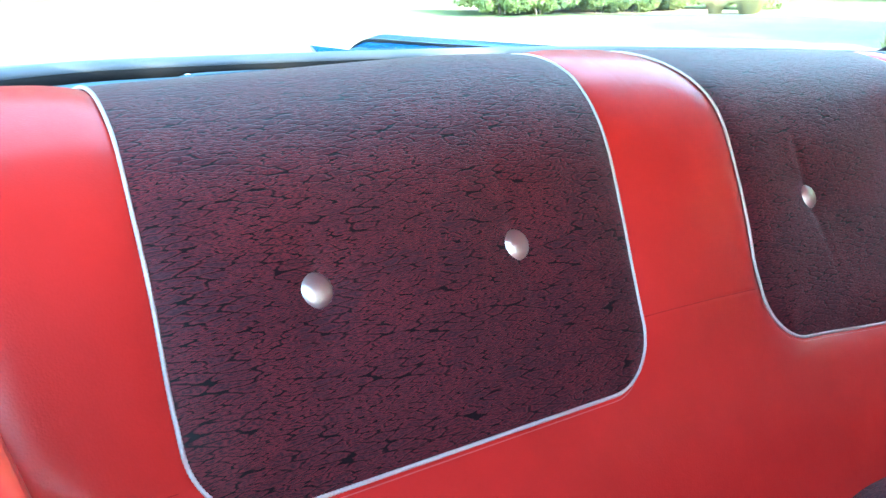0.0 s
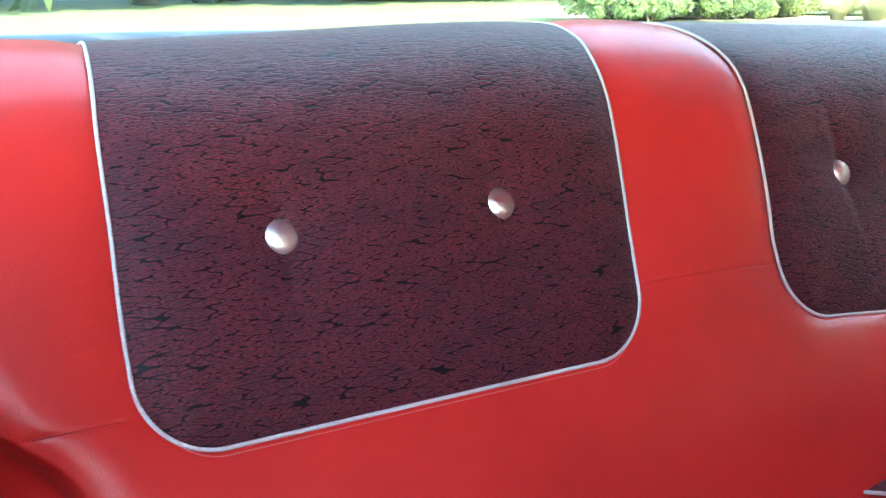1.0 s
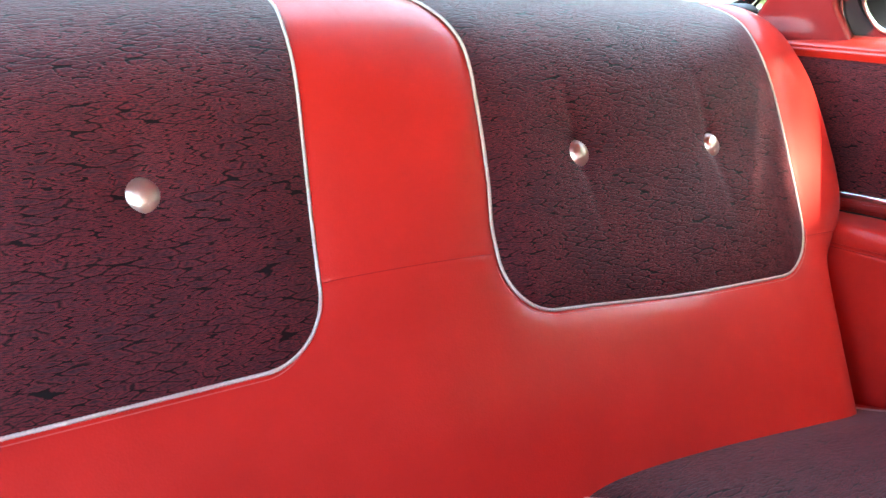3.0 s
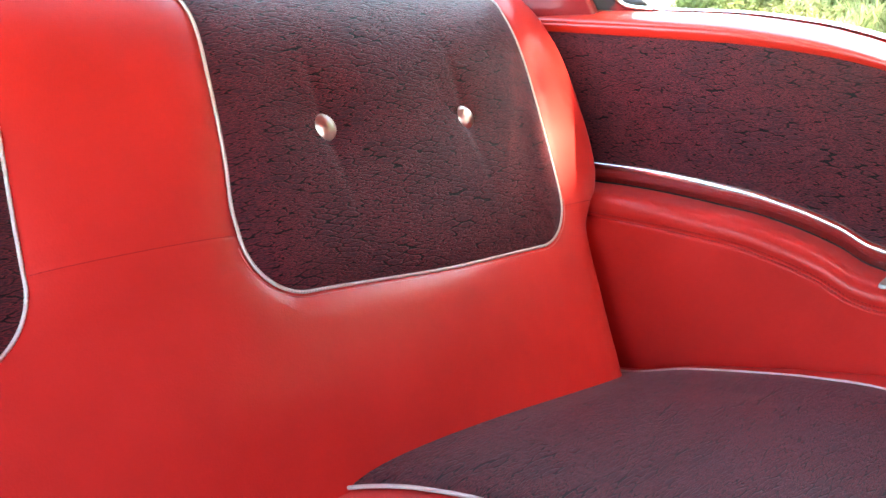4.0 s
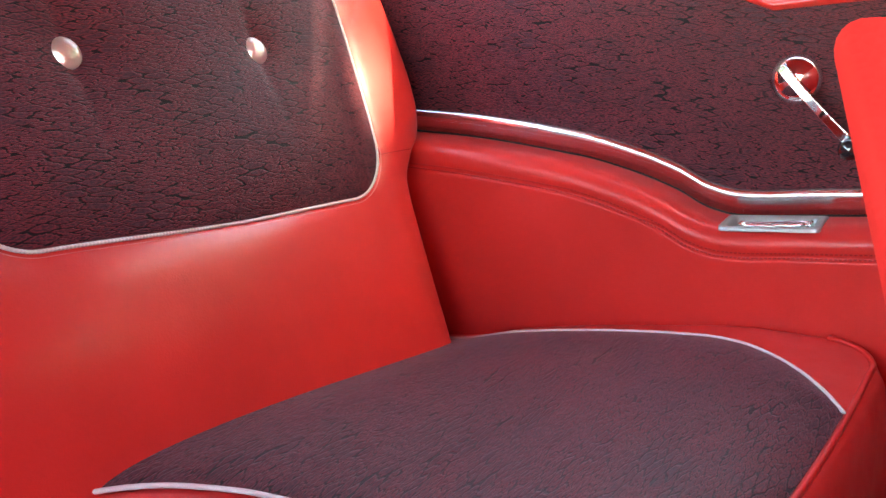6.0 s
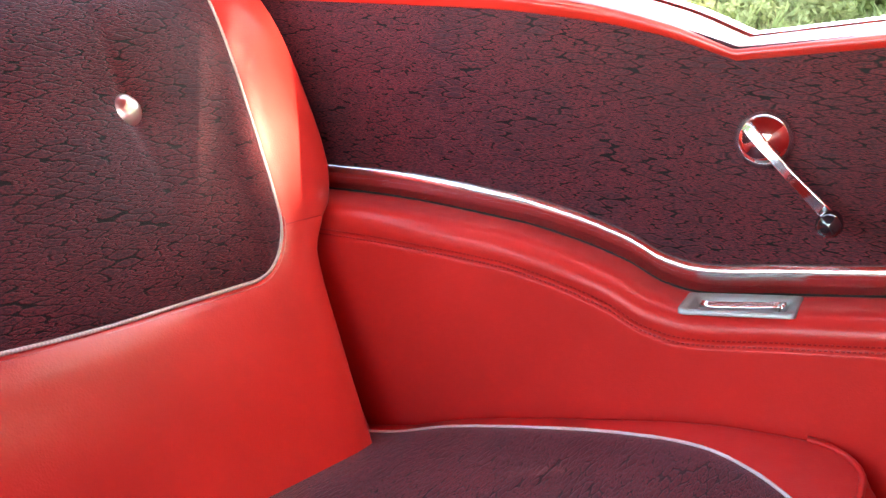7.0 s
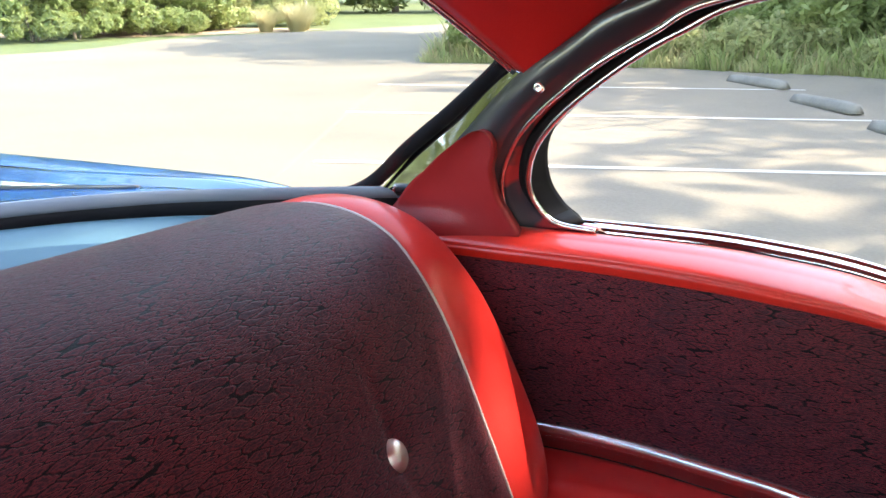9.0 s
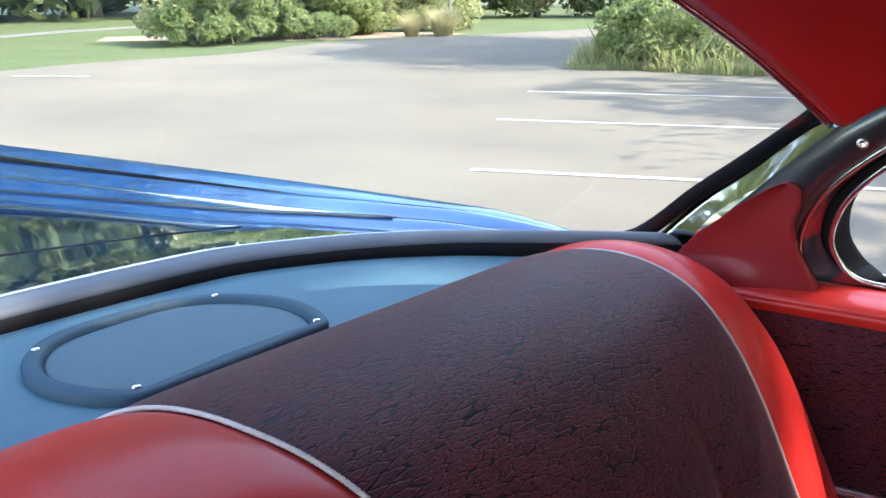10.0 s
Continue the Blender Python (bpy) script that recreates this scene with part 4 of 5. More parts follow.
def build_deck():
    part("rear_deck", grid(lambda x, f: Vector((x, (max(shelf_edge(x), 0.2) + 0.03) * (1 - f) + 2.42 * f, deck_z(x, (max(shelf_edge(x), 0.2) + 0.03) * (1 - f) + 2.42 * f))), span(-0.775, 0.775, 90), span(0, 1, 60), DECK_PAINT, "rear_deck", back=(0, 0, -0.01)), car, "blue painted boot lid and deck")
    gap = lambda x: 0.880 + 0.200 * (1 - (abs(x) / 0.745) ** 2.0)
    part("lid_gap", loft([[Vector((x, gap(x) + dy, deck_z(x, gap(x)) + dz)) for dy, dz in ((-0.004, -0.004), (-0.003, 0.0014), (0.003, 0.0014), (0.004, -0.004))] for x in span(-0.745, 0.745, 70)], RUBBER, "lid_gap"), car, "boot lid edge line, black as the shut gap, bright steel as a highlight")
    # bright steel lines drawn as the highlight along the lid's side edges
    for sg in (-1, 1):
        part("lid_side_glint", loft([[Vector((sg * 0.745 + dx, y, deck_z(0.745, y) + dz)) for dx, dz in ((-0.003, -0.004), (-0.002, 0.0014), (0.002, 0.0014), (0.003, -0.004))] for y in span(0.882, 2.4, 30)], STEEL, "lid_side_glint"), car, "boot lid edge line, black as the shut gap, bright steel as a highlight")
    part("tail_panel", grid(lambda x, z: Vector((x, 2.43 + 0.04 * math.sin((z - 0.3) * 4), z)), span(-1.0, 1.0, 20), span(0.30, 0.885, 12), BLUE_PAINT, "tail_panel", back=(0, -0.01, 0)), car, "blue painted tail panel")


build_deck()


CARPET = noisy_cloth("red_loop_carpet", (0.30, 0.030, 0.034))


def build_shell():
    """Floor, firewall, windscreen frame and the far door, which close the car around the view."""
    floor = thing("car_floor", "red carpeted car floor", "floor", (0, -0.8, 0.25), kind="structure")
    part("carpet", grid(lambda x, y: Vector((x, y, 0.27 + 0.06 * math.exp(-(x / 0.16) ** 2))), span(-0.88, 0.88, 30), span(-2.2, 2.4, 30), CARPET, "carpet", back=(0, 0, -0.03)), floor)
    cowl = thing("dashboard", "dark red painted dashboard", "dashboard", (0, -2.0, 0.4))
    part("dash_panel", loft([[Vector((x, -2.05 + dy, z)) for dy, z in ((-0.1, 0.35), (0.0, 0.35), (0.06, 0.70), (0.10, 0.90), (0.02, 0.96), (-0.25, 0.97))] for x in span(-0.86, 0.86, 12)], RED_PAINT, "dash_panel"), cowl)
    for sg in (-1, 1):
        part("front_pillar", tube([(sg * 0.70, -1.92, 1.375), (sg * 0.76, -2.12, 1.18), (sg * 0.82, -2.25, 0.96)], 0.03, DARK_PAINT, 10, "front_pillar"), car, "dark painted windscreen pillar")


build_shell()


# The front seat is out of view; its shape screens light from ahead.
def build_front_seat():
    seat = thing("front_seat", "unseen red vinyl front seat that screens light from ahead", "car seat", (0.45, -0.8, 0.3))
    # backrest, its rear side turned to the rear bench; the free end is cut away below
    secs = []
    for x in span(-0.085, 0.765, 40):
        top = 0.998 + 0.085 * step(-0.085, 0.40, x)
        low = max(0.42, 0.78 if x > 0.70 else 0)
        r = min(0.03, (top - low) / 2.2, 0.008 + (x + 0.085) * 0.8, 0.004 + (0.765 - x) * 0.8)
        th = min(0.14, 0.03 + (x + 0.085))
        yb = -0.690 - 0.03 * step(0.9, 0.5, top - 0.5 * (top - low)) * 0
        ring = []
        for cy, cz, w0 in ((yb - r, top - r, 0), (yb - th + r, top - r, 1), (yb - th + r, low + r, 2), (yb - r, low + r, 3)):
            for k in range(7):
                w = (w0 + k / 6) * math.pi / 2
                z = cz + r * math.sin(w)
                ring.append(Vector((x, cy + r * math.cos(w) - 0.34 * max(1.0 - z, 0), z)))
        secs.append(ring)
    part("backrest", loft(secs, RED, "front_backrest"), seat)
    for x0, x1 in ((-0.70, 0.02), (0.03, 0.72)):
        ring = lambda g, z: [Vector((x, y, z)) for x, y in ((x0 + g, -0.80 - g), (x1 - g, -0.80 - g), (x1 - g, -1.36 + g), (x0 + g, -1.36 + g))]
        part("seat_base", loft([ring(0.0, 0.28), ring(0.0, 0.52), ring(0.01, 0.56), ring(0.04, 0.585)], RED, "front_base"), seat)
    # added backrest, blocks light where a person would stand
    ring = lambda g, z: [Vector((x, y + 0.16 * (0.95 - z), z)) for x, y in ((-0.70 + g, -0.815 - g), (-0.12 - g, -0.815 - g), (-0.12 - g, -0.95 + g), (-0.70 + g, -0.95 + g))]
    part("backrest_blocker", loft([ring(0.0, 0.50), ring(0.0, 0.93), ring(0.012, 0.965), ring(0.04, 0.985)], RED, "backrest_blocker"), seat)
    return seat


build_front_seat()


def build_door(sg, rear, swing=0):
    """The front doors, windows wound down; swing: how far it stands open."""
    state = "open" if swing else "closed"
    door = thing("car_door", state + " blue car door with red inner panel, window down", "car door", (sg * 0.8, -1.3, 0.3), "car doors")
    hinge = Vector((sg * 0.86, -1.97, 0))
    turn = Matrix.Rotation(radians(sg * swing), 4, "Z")
    P = lambda x, y, z: hinge + turn.inverted() @ (Vector((sg * x, y, z)) - hinge)
    ys = span(-1.97, rear, 20)
    belt = lambda y: 1.040 - 0.02 * step(-0.9, -1.9, y)
    part("inner_panel", grid(lambda y, f: P(0.775 - 0.02 * math.sin(math.pi * f), y, 0.33 + (belt(y) - 0.345) * f), ys, span(0, 1, 12), RED, "inner_panel", flip=sg > 0), door)
    part("outer_skin", grid(lambda y, f: P(0.885 + 0.03 * math.sin(math.pi * f), y, 0.28 + (belt(y) - 0.30) * f), ys, span(0, 1, 12), BLUE_PAINT, "outer_skin", flip=sg < 0), door)
    part("edge_panel", loft([[P(x, rear - d, z) for x, z in ((0.776, 0.33), (0.766, 0.70), (0.776, 1.02), (0.884, 1.02), (0.912, 0.70), (0.886, 0.30))] for d in (0.0, 0.01)], BLUE_PAINT, "edge_panel"), door)
    part("top_cap", loft([[P(x, y, belt(y) + dz) for x, dz in ((0.770, -0.03), (0.768, -0.008), (0.776, 0.0), (0.880, -0.004), (0.890, -0.012), (0.890, -0.03))] for y in ys], RED_PAINT, "top_cap"), door)
    return door


build_door(1, -0.745)
build_door(-1, -0.605, 68)


# ---------------------------------------------------------------- outdoors
def ground_z(x, y):
    """The car park rises gently away from the car."""
    return 0.0184 * x + 0.0132 * y if x + y > 0 else 0.0184 * x * 0.3 + 0.0132 * y * 0.3


def noisy(name, c0, c1, scale, rough=0.85, fine=60.0, bump=0.3, dist=0.01, detail=5):
    m = material(name, c0, rough)
    n = Nodes(m)
    v = n.coords()
    big, small = n.noise(v, scale, detail), n.noise(v, fine, 3)
    f = n.math("ADD", n.math("MULTIPLY", big, 0.65), n.math("MULTIPLY", small, 0.35))
    n.base(n.mix(n.ramp(f, (0.35, 0.0), (0.65, 1.0)), c0, c1))
    n.bump(small, bump, dist)
    return m


ASPHALT = noisy("pale_worn_asphalt", (0.122, 0.110, 0.090), (0.178, 0.158, 0.122), 0.4, 0.9, 35, 0.3, 0.01)
GRASS = noisy("mown_grass", (0.057, 0.087, 0.027), (0.093, 0.120, 0.044), 0.6, 0.9, 12, 0.6, 0.05)
MULCH = noisy("pine_mulch", (0.240, 0.168, 0.112), (0.368, 0.288, 0.208), 1.5, 0.95, 25, 0.6, 0.04)
LINE_PAINT = noisy("white_line_paint", (0.319, 0.314, 0.297), (0.440, 0.435, 0.418), 3, 0.7, 40)
CONCRETE = noisy("grey_concrete", (0.130, 0.125, 0.115), (0.200, 0.190, 0.170), 4, 0.9, 60)
BARK = noisy("grey_bark", (0.10, 0.085, 0.07), (0.20, 0.17, 0.14), 5, 0.95, 30, 0.8, 0.02)


def leaf_material(name, c0, c1):
    m = material(name, c0, 0.5)
    n = Nodes(m)
    g = n.t.nodes.new("ShaderNodeNewGeometry")
    n.base(n.ramp(g.outputs["Random Per Island"], (0.0, c0), (0.5, tuple((a + b) / 2 for a, b in zip(c0, c1))), (1.0, c1)))
    n.b.inputs["Subsurface Weight"].default_value = 0.0
    tr = n.t.nodes.new("ShaderNodeBsdfTranslucent")
    tr.inputs[0].default_value = (*[min(1.6 * c, 1) for c in c1], 1)
    mx = n.t.nodes.new("ShaderNodeMixShader")
    mx.inputs[0].default_value = 0.45
    out = n.t.nodes["Material Output"]
    n.link(n.b.outputs[0], mx.inputs[1])
    n.link(tr.outputs[0], mx.inputs[2])
    n.link(mx.outputs[0], out.inputs[0])
    return m


LEAF_A = leaf_material("green_leaves", (0.078, 0.125, 0.039), (0.266, 0.313, 0.133))
LEAF_B = leaf_material("yellow_green_leaves", (0.140, 0.172, 0.070), (0.360, 0.375, 0.196))
LEAF_C = leaf_material("dark_leaves", (0.036, 0.061, 0.021), (0.128, 0.158, 0.061))
STRAW = leaf_material("straw_blades", (0.210, 0.190, 0.090), (0.370, 0.335, 0.195))


def sheet(name, rects, mat, label, category, lift, kind="structure"):
    ob = None
    verts, faces = [], []
    for pts in rects:
        b = len(verts)
        verts += [(x, y, ground_z(x, y) + lift) for x, y in pts]
        faces.append(tuple(range(b, b + len(pts))))
    return tagged(new(name, mesh_of(name, verts, faces, mat, smooth=False)), label, category, kind=kind)


tagged(new("ground", grid(lambda x, y: Vector((x, y, ground_z(x, y) - 0.03 - 0.3 * step(60, 400, math.hypot(x, y)))), span(-900, 900, 121), span(-900, 900, 121), GRASS, "ground")), "mown green grass round the car park", "grass", kind="structure")


def lot_edge(x):
    """Rear edge of the car park."""
    return curve([(-40, 12.5), (0, 13.6), (7, 14.9), (11, 15.6), (13.5, 15.2), (18, 16.4), (24, 15.4), (40, 13.0)], x)


lot = grid(lambda x, f: Vector((x, -30 + f * (lot_edge(x) + 30), ground_z(x, -30 + f * (lot_edge(x) + 30)))), span(-40, 15.2, 60), span(0, 1, 40), ASPHALT, "lot")
tagged(new("road", lot), "pale sunlit asphalt car park", "car park", kind="structure")
drive = grid(lambda x, f: Vector((x, 7.6 + 0.25 * (x - 15.2) + f * (lot_edge(x) - 7.6 - 0.25 * (x - 15.2)), ground_z(x, 9.0) + 0.0132 * (7.6 + f * (lot_edge(x) - 7.6) - 9.0))), span(15.2, 40, 30), span(0, 1, 12), ASPHALT, "drive")
tagged(new("road", drive), "asphalt drive leaving the car park", "road", kind="structure")

sheet("mulch_bed", [[(15.4, 22.4), (16.9, 20.1), (18.2, 18.0), (22.4, 16.3), (24.6, 16.3), (24.2, 19.2), (19.6, 22.2), (17.0, 24.2)]], MULCH, "brown pine mulch bed under the shrubs", "mulch bed", -0.022)
sheet("pavement", [[(6.0, 21.4), (7.2, 23.2), (15.4, 27.5), (18.8, 29.2), (25.0, 31.0), (25.0, 29.4), (17.9, 27.6), (14.5, 25.9)]], CONCRETE, "pale concrete footpath across the lawn", "footpath", -0.02)

# painted bay lines
U = Vector((0.35, -0.937, 0)).normalized()
for x, y in ((5.67, 3.71), (8.20, 5.05), (10.80, 6.2), (3.0, 2.6)):
    w = Vector((-U.y, U.x, 0)) * 0.05
    pts = [Vector((x, y, 0)) - w, Vector((x, y, 0)) + w, Vector((x, y, 0)) + U * 5.6 + w, Vector((x, y, 0)) + U * 5.6 - w]
    tagged(sheet("bay_line", [[(p.x, p.y) for p in pts]], LINE_PAINT, "worn white parking bay line on asphalt", "road marking", 0.005), group="bay lines")
for x, y in ((8.1, 14.2), (5.4, 13.4), (2.6, 12.8)):
    d = Vector((0.52, -0.85, 0)) * 1.3
    w = Vector((0.85, 0.52, 0)) * 0.05
    c = Vector((x, y, 0))
    tagged(sheet("bay_line", [[(p.x, p.y) for p in (c - w, c + w, c + d + w, c + d - w)]], LINE_PAINT, "worn white parking bay line on asphalt", "road marking", 0.005), group="bay lines")


secs = []
for u in span(-0.64, 0.64, 9):
    e = 0.02 if abs(u) > 0.63 else 0
    secs.append([Vector((u, y, z)) for y, z in ((-0.085, 0.0), (-0.08 + e, 0.05), (-0.055 + e, 0.10 - e), (-0.035, 0.115 - e), (0.035, 0.115 - e), (0.055 - e, 0.10 - e), (0.08 - e, 0.05), (0.085, 0.0))])
stop_mesh = loft(secs, CONCRETE, "wheel_stop")
for x, y, a in ((13.1, 1.62, 42), (10.95, 0.56, 35), (8.95, -0.32, 28)):
    st = new("wheel_stop", stop_mesh)
    st.matrix_world = pose(x, y, ground_z(x, y), 0, 0, a)
    tagged(st, "grey weathered concrete wheel stop on the asphalt", "wheel stop", "wheel stops")


def leaves(n, place, size, mat, name, seed, flat=0.4, long=1.6):
    rng = np.random.default_rng(seed)
    pts = np.array([place(rng) for _ in range(n)])
    d = rng.normal(size=(n, 3))
    d[:, 2] *= flat + 0.4
    d /= np.linalg.norm(d, axis=1)[:, None]
    e = np.cross(d, rng.normal(size=(n, 3)))
    e /= np.linalg.norm(e, axis=1)[:, None]
    sz = size * rng.uniform(0.6, 1.4, n)[:, None]
    verts = np.empty((n, 4, 3))
    verts[:, 0], verts[:, 1], verts[:, 2], verts[:, 3] = pts - d * sz * long, pts + e * sz * 0.6, pts + d * sz * long, pts - e * sz * 0.6
    faces = [(4 * i, 4 * i + 1, 4 * i + 2, 4 * i + 3) for i in range(n)]
    return mesh_of(name, verts.reshape(-1, 3), faces, mat, smooth=False)


def clumped(seed, count, rx, rz, base, clump=0.35):
    rng = np.random.default_rng(seed)
    cs = []
    for _ in range(count):
        a, r = rng.uniform(0, 2 * math.pi), math.sqrt(rng.uniform(0.05, 1))
        h = rng.uniform(0.05, 1)
        k = math.sqrt(max(1 - (abs(h - 0.45) / 0.62) ** 2.2, 0.05))
        cs.append((rx * r * k * math.cos(a), rx * r * k * math.sin(a), base + rz * h, rng.uniform(0.6, 1.3) * clump))

    def place(g):
        c = cs[g.integers(len(cs))]
        v = g.normal(size=3)
        v /= np.linalg.norm(v)
        return (c[0] + v[0] * c[3], c[1] + v[1] * c[3], max(c[2] + v[2] * c[3] * 0.8, 0.02))
    return place


def stems(n, h, spread, r, seed):
    rng = np.random.default_rng(seed)
    verts, faces = [], []
    for _ in range(n):
        a, b = rng.uniform(0, 6.28), rng.uniform(0.2, 1) * spread
        p, q = Vector((0.1 * math.cos(a), 0.1 * math.sin(a), 0)), Vector((b * math.cos(a), b * math.sin(a), h * rng.uniform(0.6, 1)))
        k = len(verts)
        for c, rr in ((p, r), (p.lerp(q, 0.5) + Vector((0, 0, 0.08 * h)), r * 0.7), (q, r * 0.3)):
            verts += [c + Vector((rr * math.cos(w * 1.5708), rr * math.sin(w * 1.5708), 0)) for w in range(4)]
        for lvl in (0, 4):
            faces += [(k + lvl + i, k + lvl + (i + 1) % 4, k + lvl + 4 + (i + 1) % 4, k + lvl + 4 + i) for i in range(4)]
    return mesh_of("stems", verts, faces, BARK)


def shrub(seed, rx, rz, n, size, mat, label):
    ob = thing("shrub", label, "shrub", group="garden shrubs")
    tagged(part("stem", stems(7, rz * 0.7, rx * 0.7, 0.012, seed), ob), kind="stuff")
    part("foliage", leaves(n, clumped(seed, 26, rx, rz, 0.1, 0.28 * rx), size, mat, "foliage", seed), ob)
    return ob


def tree(seed, h, rx, n, size, mat, label, foot=0.34):
    ob = thing("tree", label, "tree", group="trees")
    rng = np.random.default_rng(seed)
    trunk = [(0.15 * math.sin(k), 0.12 * math.cos(k * 1.3), h * 0.75 * k / 7) for k in range(8)]
    part("trunk", tube(trunk, [0.20 * (1 - 0.10 * k) * h / 9 for k in range(8)], BARK, 10, "trunk"), ob)
    for k in range(7):
        a, z0 = rng.uniform(0, 6.28), h * rng.uniform(0.35, 0.65)
        d = rx * rng.uniform(0.6, 0.95)
        part("limb", tube([(0, 0, z0), (d * 0.4 * math.cos(a), d * 0.4 * math.sin(a), z0 + h * 0.10), (d * math.cos(a), d * math.sin(a), z0 + h * 0.22)], [0.09, 0.06, 0.02], BARK, 6, "limb"), ob)
    part("crown", leaves(n, clumped(seed + 5, 46, rx, h * (1.02 - foot), h * foot, 0.30 * rx), size, mat, "crown", seed), ob)
    return ob


def plant(proto, spots, first=[0]):
    for i, (x, y, s, a) in enumerate(spots):
        m = pose(x, y, ground_z(x, y) - 0.03, 0, 0, a) @ Matrix.Scale(s, 4)
        if i == 0:
            proto.matrix_basis = m
            continue
        c = copy_thing(proto, pose(x, y, ground_z(x, y) - 0.03, 0, 0, a))
        c.scale = (s, s, s)


rs = random.Random(4)
# beds behind the car park
plant(shrub(11, 1.1, 1.5, 5200, 0.050, LEAF_A, "leafy green shrub in a mulch bed"), [(15.6 + 1.15 * k, 18.6 + rs.uniform(-0.3, 0.8) - 0.05 * k, rs.uniform(0.85, 1.2), rs.uniform(0, 360)) for k in range(7)])
plant(shrub(12, 1.0, 1.3, 4600, 0.045, LEAF_B, "pale yellow green shrub in a mulch bed"), [(16.3 + 1.25 * k, 19.6 + rs.uniform(-0.6, 0.8) - 0.1 * k, rs.uniform(0.8, 1.3), rs.uniform(0, 360)) for k in range(9)])


def straw_clump(seed):
    rng = np.random.default_rng(seed)
    verts, faces = [], []
    for i in range(900):
        a, r0 = rng.uniform(0, 6.28), 0.25 * math.sqrt(rng.uniform())
        h, lean = rng.uniform(0.6, 1.25), rng.uniform(0.1, 0.75)
        p = Vector((r0 * math.cos(a), r0 * math.sin(a), 0))
        d = Vector((math.cos(a), math.sin(a), 0))
        s = Vector((-math.sin(a), math.cos(a), 0)) * 0.006
        k = len(verts)
        for f, w in ((0, 1), (0.5, 0.8), (0.85, 0.5), (1.0, 0.1)):
            c = p + d * lean * f * f + Vector((0, 0, h * (f - 0.25 * f * f)))
            verts += [c - s * w, c + s * w]
        faces += [(k, k + 1, k + 3, k + 2), (k + 2, k + 3, k + 5, k + 4), (k + 4, k + 5, k + 7, k + 6)]
    ob = thing("grass_clump", "straw coloured ornamental grass clump at the roadside", "grass", group="grass clumps")
    tagged(part("blades", mesh_of("blades", verts, faces, STRAW, smooth=False), ob), kind="stuff")
    return ob


plant(straw_clump(3), [(22.9, 16.2, 0.95, 0), (23.7, 16.6, 0.85, 80), (22.2, 16.8, 0.75, 200)])

# the wild edge beside the bays
def edge_x(y):
    """Where the asphalt ends beside the bays."""
    return 14.9 + 0.35 * math.sin(y * 0.7) + 0.15 * math.sin(y * 2.3)


def weeds(seed, n, y0, y1, depth, h0, h1, mat, name, label, curl=0.5):
    """Tufts of blades along the edge of the asphalt."""
    rng = np.random.default_rng(seed)
    verts, faces = [], []
    tufts = [(y, edge_x(y) + depth * rng.uniform() ** 1.3, rng.uniform(h0, h1)) for y in rng.uniform(y0, y1, n // 14)]
    for i in range(n):
        y, x, h = tufts[i % len(tufts)]
        a, r0 = rng.uniform(0, 6.28), 0.16 * math.sqrt(rng.uniform())
        h *= rng.uniform(0.6, 1.25) * (0.55 + 0.6 * min((x - edge_x(y)) / depth * 2.5, 1))
        d = Vector((math.cos(a), math.sin(a), 0))
        p = Vector((x, y, ground_z(x, y) - 0.03)) + d * r0
        s = Vector((-math.sin(a), math.cos(a), 0)) * (0.006 + 0.010 * h) * rng.uniform(0.6, 1.4)
        k = len(verts)
        for f, w in ((0, 0.7), (0.55, 1.0), (1.0, 0.1)):
            c = p + d * h * curl * f * f + Vector((0, 0, h * (f - 0.2 * f * f)))
            verts += [c - s * w, c + s * w]
        faces += [(k, k + 1, k + 3, k + 2), (k + 2, k + 3, k + 5, k + 4)]
    return tagged(new(name, mesh_of(name, verts, faces, mat, smooth=False)), label, "weeds", kind="stuff")


weeds(31, 26000, -9.5, 7.5, 1.6, 0.12, 0.45, LEAF_B, "roadside_weeds", "pale green weeds along the edge of the asphalt")
weeds(32, 9000, -9.5, 7.5, 2.2, 0.25, 0.75, STRAW, "dry_grass", "dry straw coloured grass among the weeds", 0.35)
weeds(33, 8000, -9.5, 7.5, 3.0, 0.35, 0.95, LEAF_A, "tall_weeds", "taller green weeds behind the asphalt", 0.6)
plant(shrub(16, 0.55, 0.55, 2600, 0.038, LEAF_B, "low pale weed clump at the edge of the asphalt"), [(edge_x(y) + 0.7 + rs.uniform(-0.2, 0.6), y, rs.uniform(0.6, 1.25), rs.uniform(0, 360)) for y in (6.2, 5.1, 4.3, 3.3, 2.2, 1.4, 0.3, -0.8, -1.7, -2.9, -4.1, -5.2)])
plant(shrub(13, 1.3, 1.3, 7000, 0.050, LEAF_A, "wild green bush at the edge of the asphalt"), [(15.6, 6.5, 0.75, 10)] + [(17.0 + rs.uniform(0, 1.6), 5.3 - 1.35 * k + rs.uniform(-0.4, 0.4), rs.uniform(0.5, 1.15), rs.uniform(0, 360)) for k in range(9)])
plant(shrub(14, 1.5, 2.2, 7000, 0.060, LEAF_B, "tall pale green bush behind the bays"), [(18.6 + rs.uniform(-0.6, 1.6), 6.0 - 1.6 * k + rs.uniform(-0.5, 0.5), rs.uniform(0.6, 1.3), rs.uniform(0, 360)) for k in range(9)])
plant(tree(21, 9.0, 3.2, 9000, 0.10, LEAF_A, "broad green tree beside the car park"), [(20.5, 5.0, 1.0, 0), (20.8, -2.6, 0.9, 120), (17.6, -5.5, 1.0, 200), (22.5, 1.5, 1.1, 60), (21.5, -6.5, 1.1, 300), (24.5, 8.0, 1.0, 20), (15.2, -9.5, 0.95, 70), (13.5, -12.5, 1.0, 10)])
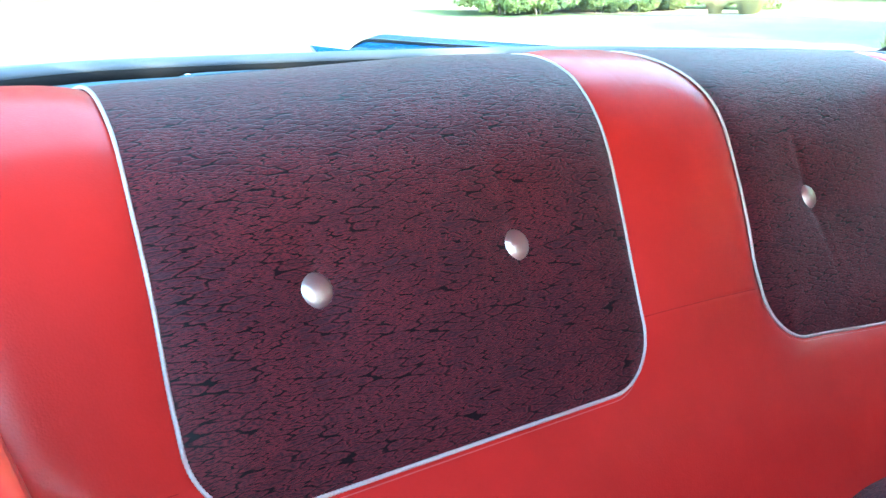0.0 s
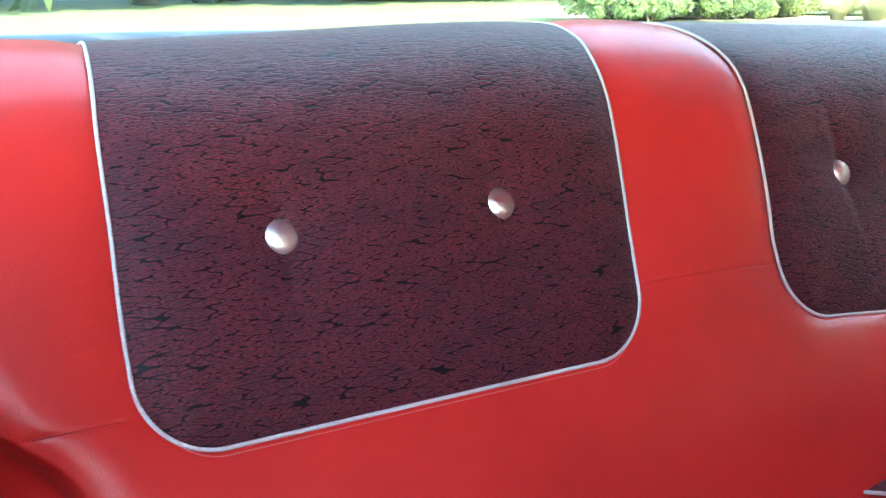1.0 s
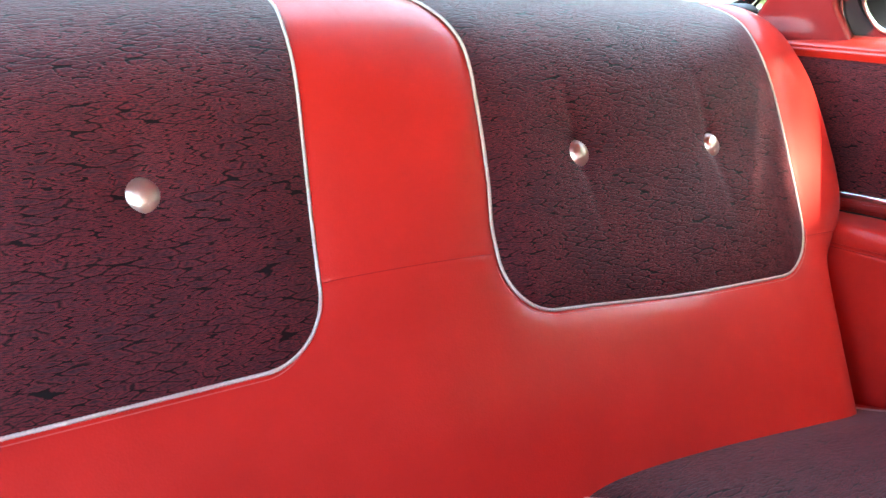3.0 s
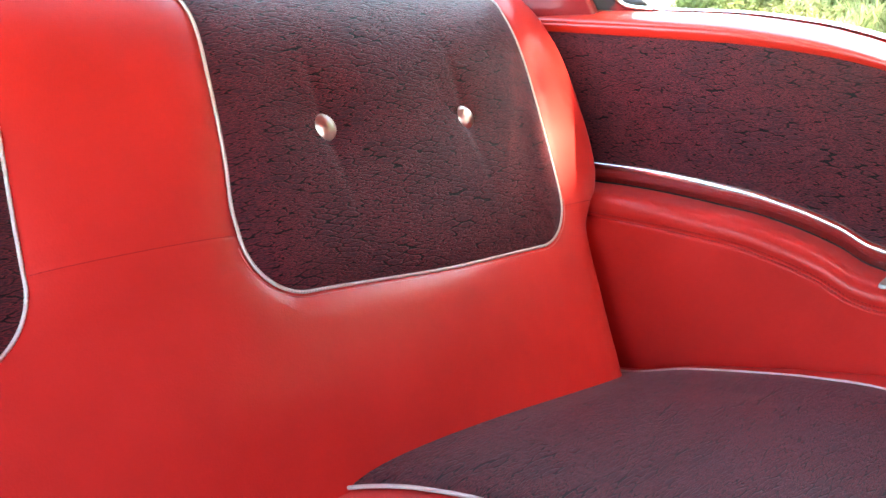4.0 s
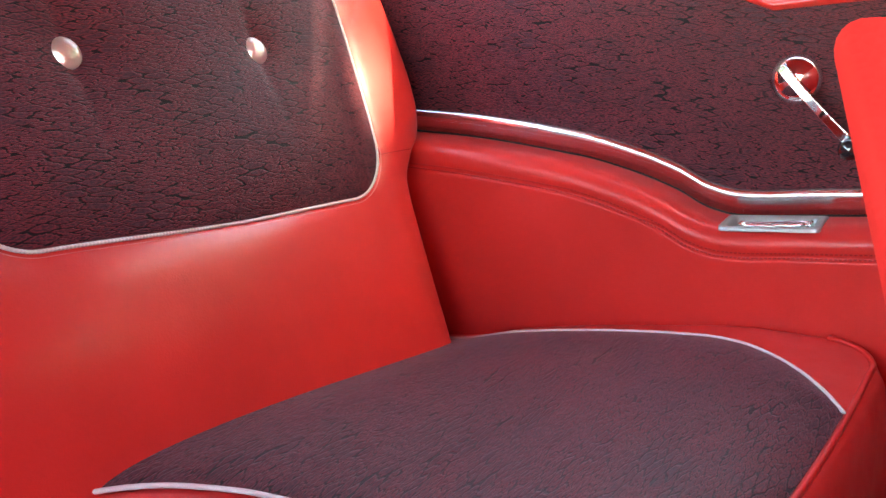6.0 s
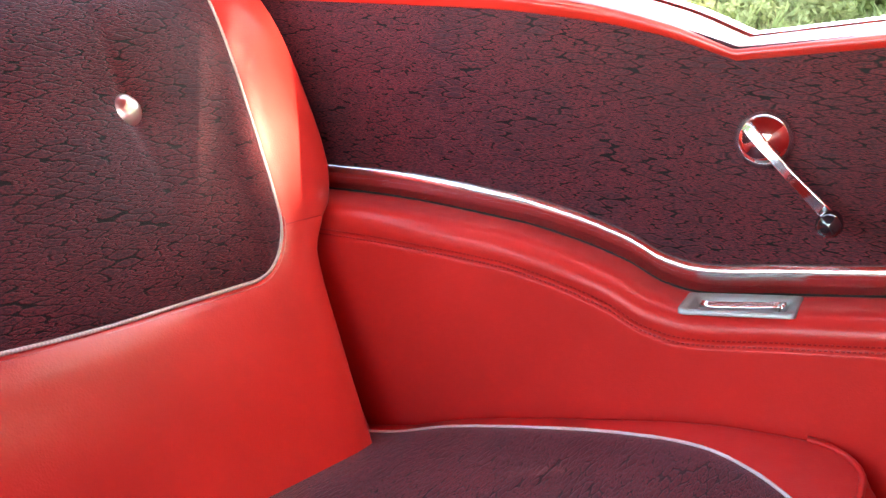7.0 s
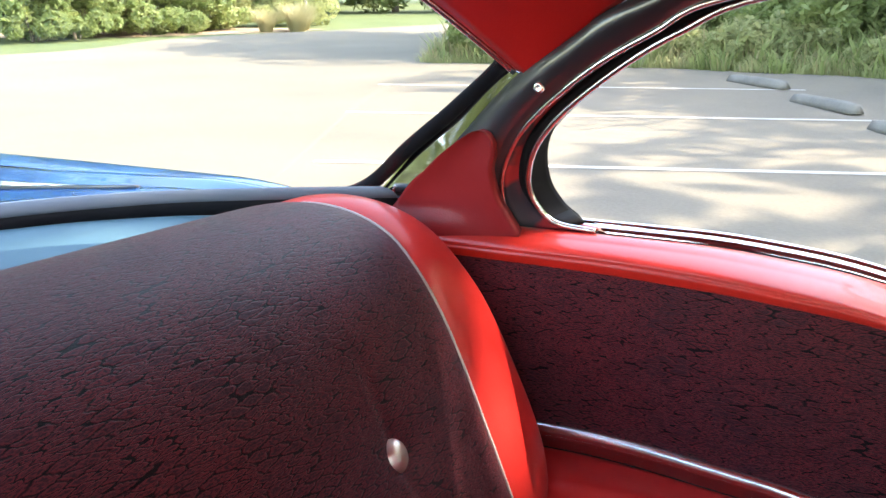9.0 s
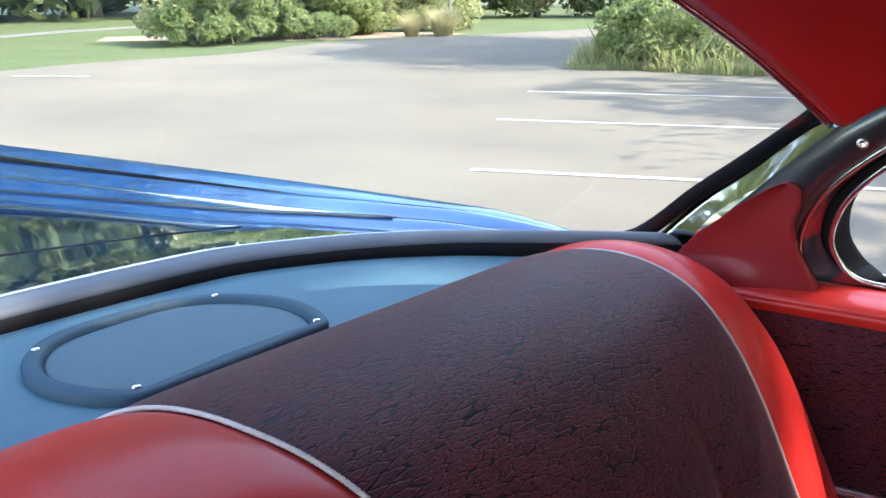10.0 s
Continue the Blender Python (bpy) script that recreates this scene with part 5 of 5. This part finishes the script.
# far trees behind the lawn
plant(tree(22, 10.0, 3.6, 7000, 0.14, LEAF_C, "distant dark green tree beyond the lawn", 0.03), [(-8 + 5.2 * k + rs.uniform(-1, 1), 43 - 0.25 * k + rs.uniform(-3, 5), rs.uniform(1.9, 2.6), rs.uniform(0, 360)) for k in range(-3, 15)] + [(38 + 3.6 * k, 26 - 4.0 * k + rs.uniform(-2, 2), rs.uniform(0.8, 1.1), rs.uniform(0, 360)) for k in range(7)] + [(16, -15, 1.6, 0), (20, -11, 1.6, 80), (24, -16, 1.8, 240)])
plant(shrub(15, 2.2, 2.6, 5000, 0.10, LEAF_C, "dark far shrubbery beyond the lawn"), [(-10 + 3.6 * k, 50 + rs.uniform(-2, 2), rs.uniform(0.4, 0.7), rs.uniform(0, 360)) for k in range(16)])

# unseen thin-crowned trees ahead of the car throw dappled shade over the bays
# this pair is posed to keep sun off all but the bolster
plant(tree(23, 7.5, 2.6, 3400, 0.085, LEAF_A, "unseen green tree placed to screen the rear seat from sun", 0.45), [(2.05, -6.1, 1.0, 220), (4.5, -3.65, 1.0, 340)])
plant(tree(24, 7.5, 2.6, 2000, 0.050, LEAF_A, "thin crowned green tree beside the bays", 0.45), [(25.0, -9.5, 2.1, 200), (15.0, -5.6, 1.4, 40)])

# a close row of unseen trees further ahead, added to dim the front sky
plant(tree(25, 10.0, 3.4, 7000, 0.13, LEAF_C, "unseen dense dark green tree added to dim light from ahead", 0.06), [(-4.1 + 4.3 * k + rs.uniform(-0.6, 0.6), -12.5 + rs.uniform(-0.8, 0.8), rs.uniform(0.85, 1.05), rs.uniform(0, 360)) for k in range(5)][1:])

post = thing("sign_post", "slim white sign post beyond the shrubs", "sign post", (0, 0, 0))
part("pole", tube([(0, 0, 0), (0, 0, 1.4), (0, 0, 2.6)], 0.035, LINE_PAINT, 8, "pole"), post)
part("sign_plate", loft([[Vector((x, y, z)) for x, z in ((-0.15, 2.0), (0.15, 2.0), (0.15, 2.45), (-0.15, 2.45))] for y in (-0.050, -0.037)], LINE_PAINT, "sign_plate"), post, "plain white sign plate")
post.matrix_basis = pose(24.5, 17.0, ground_z(24.5, 17.0), 0, 0, -40)
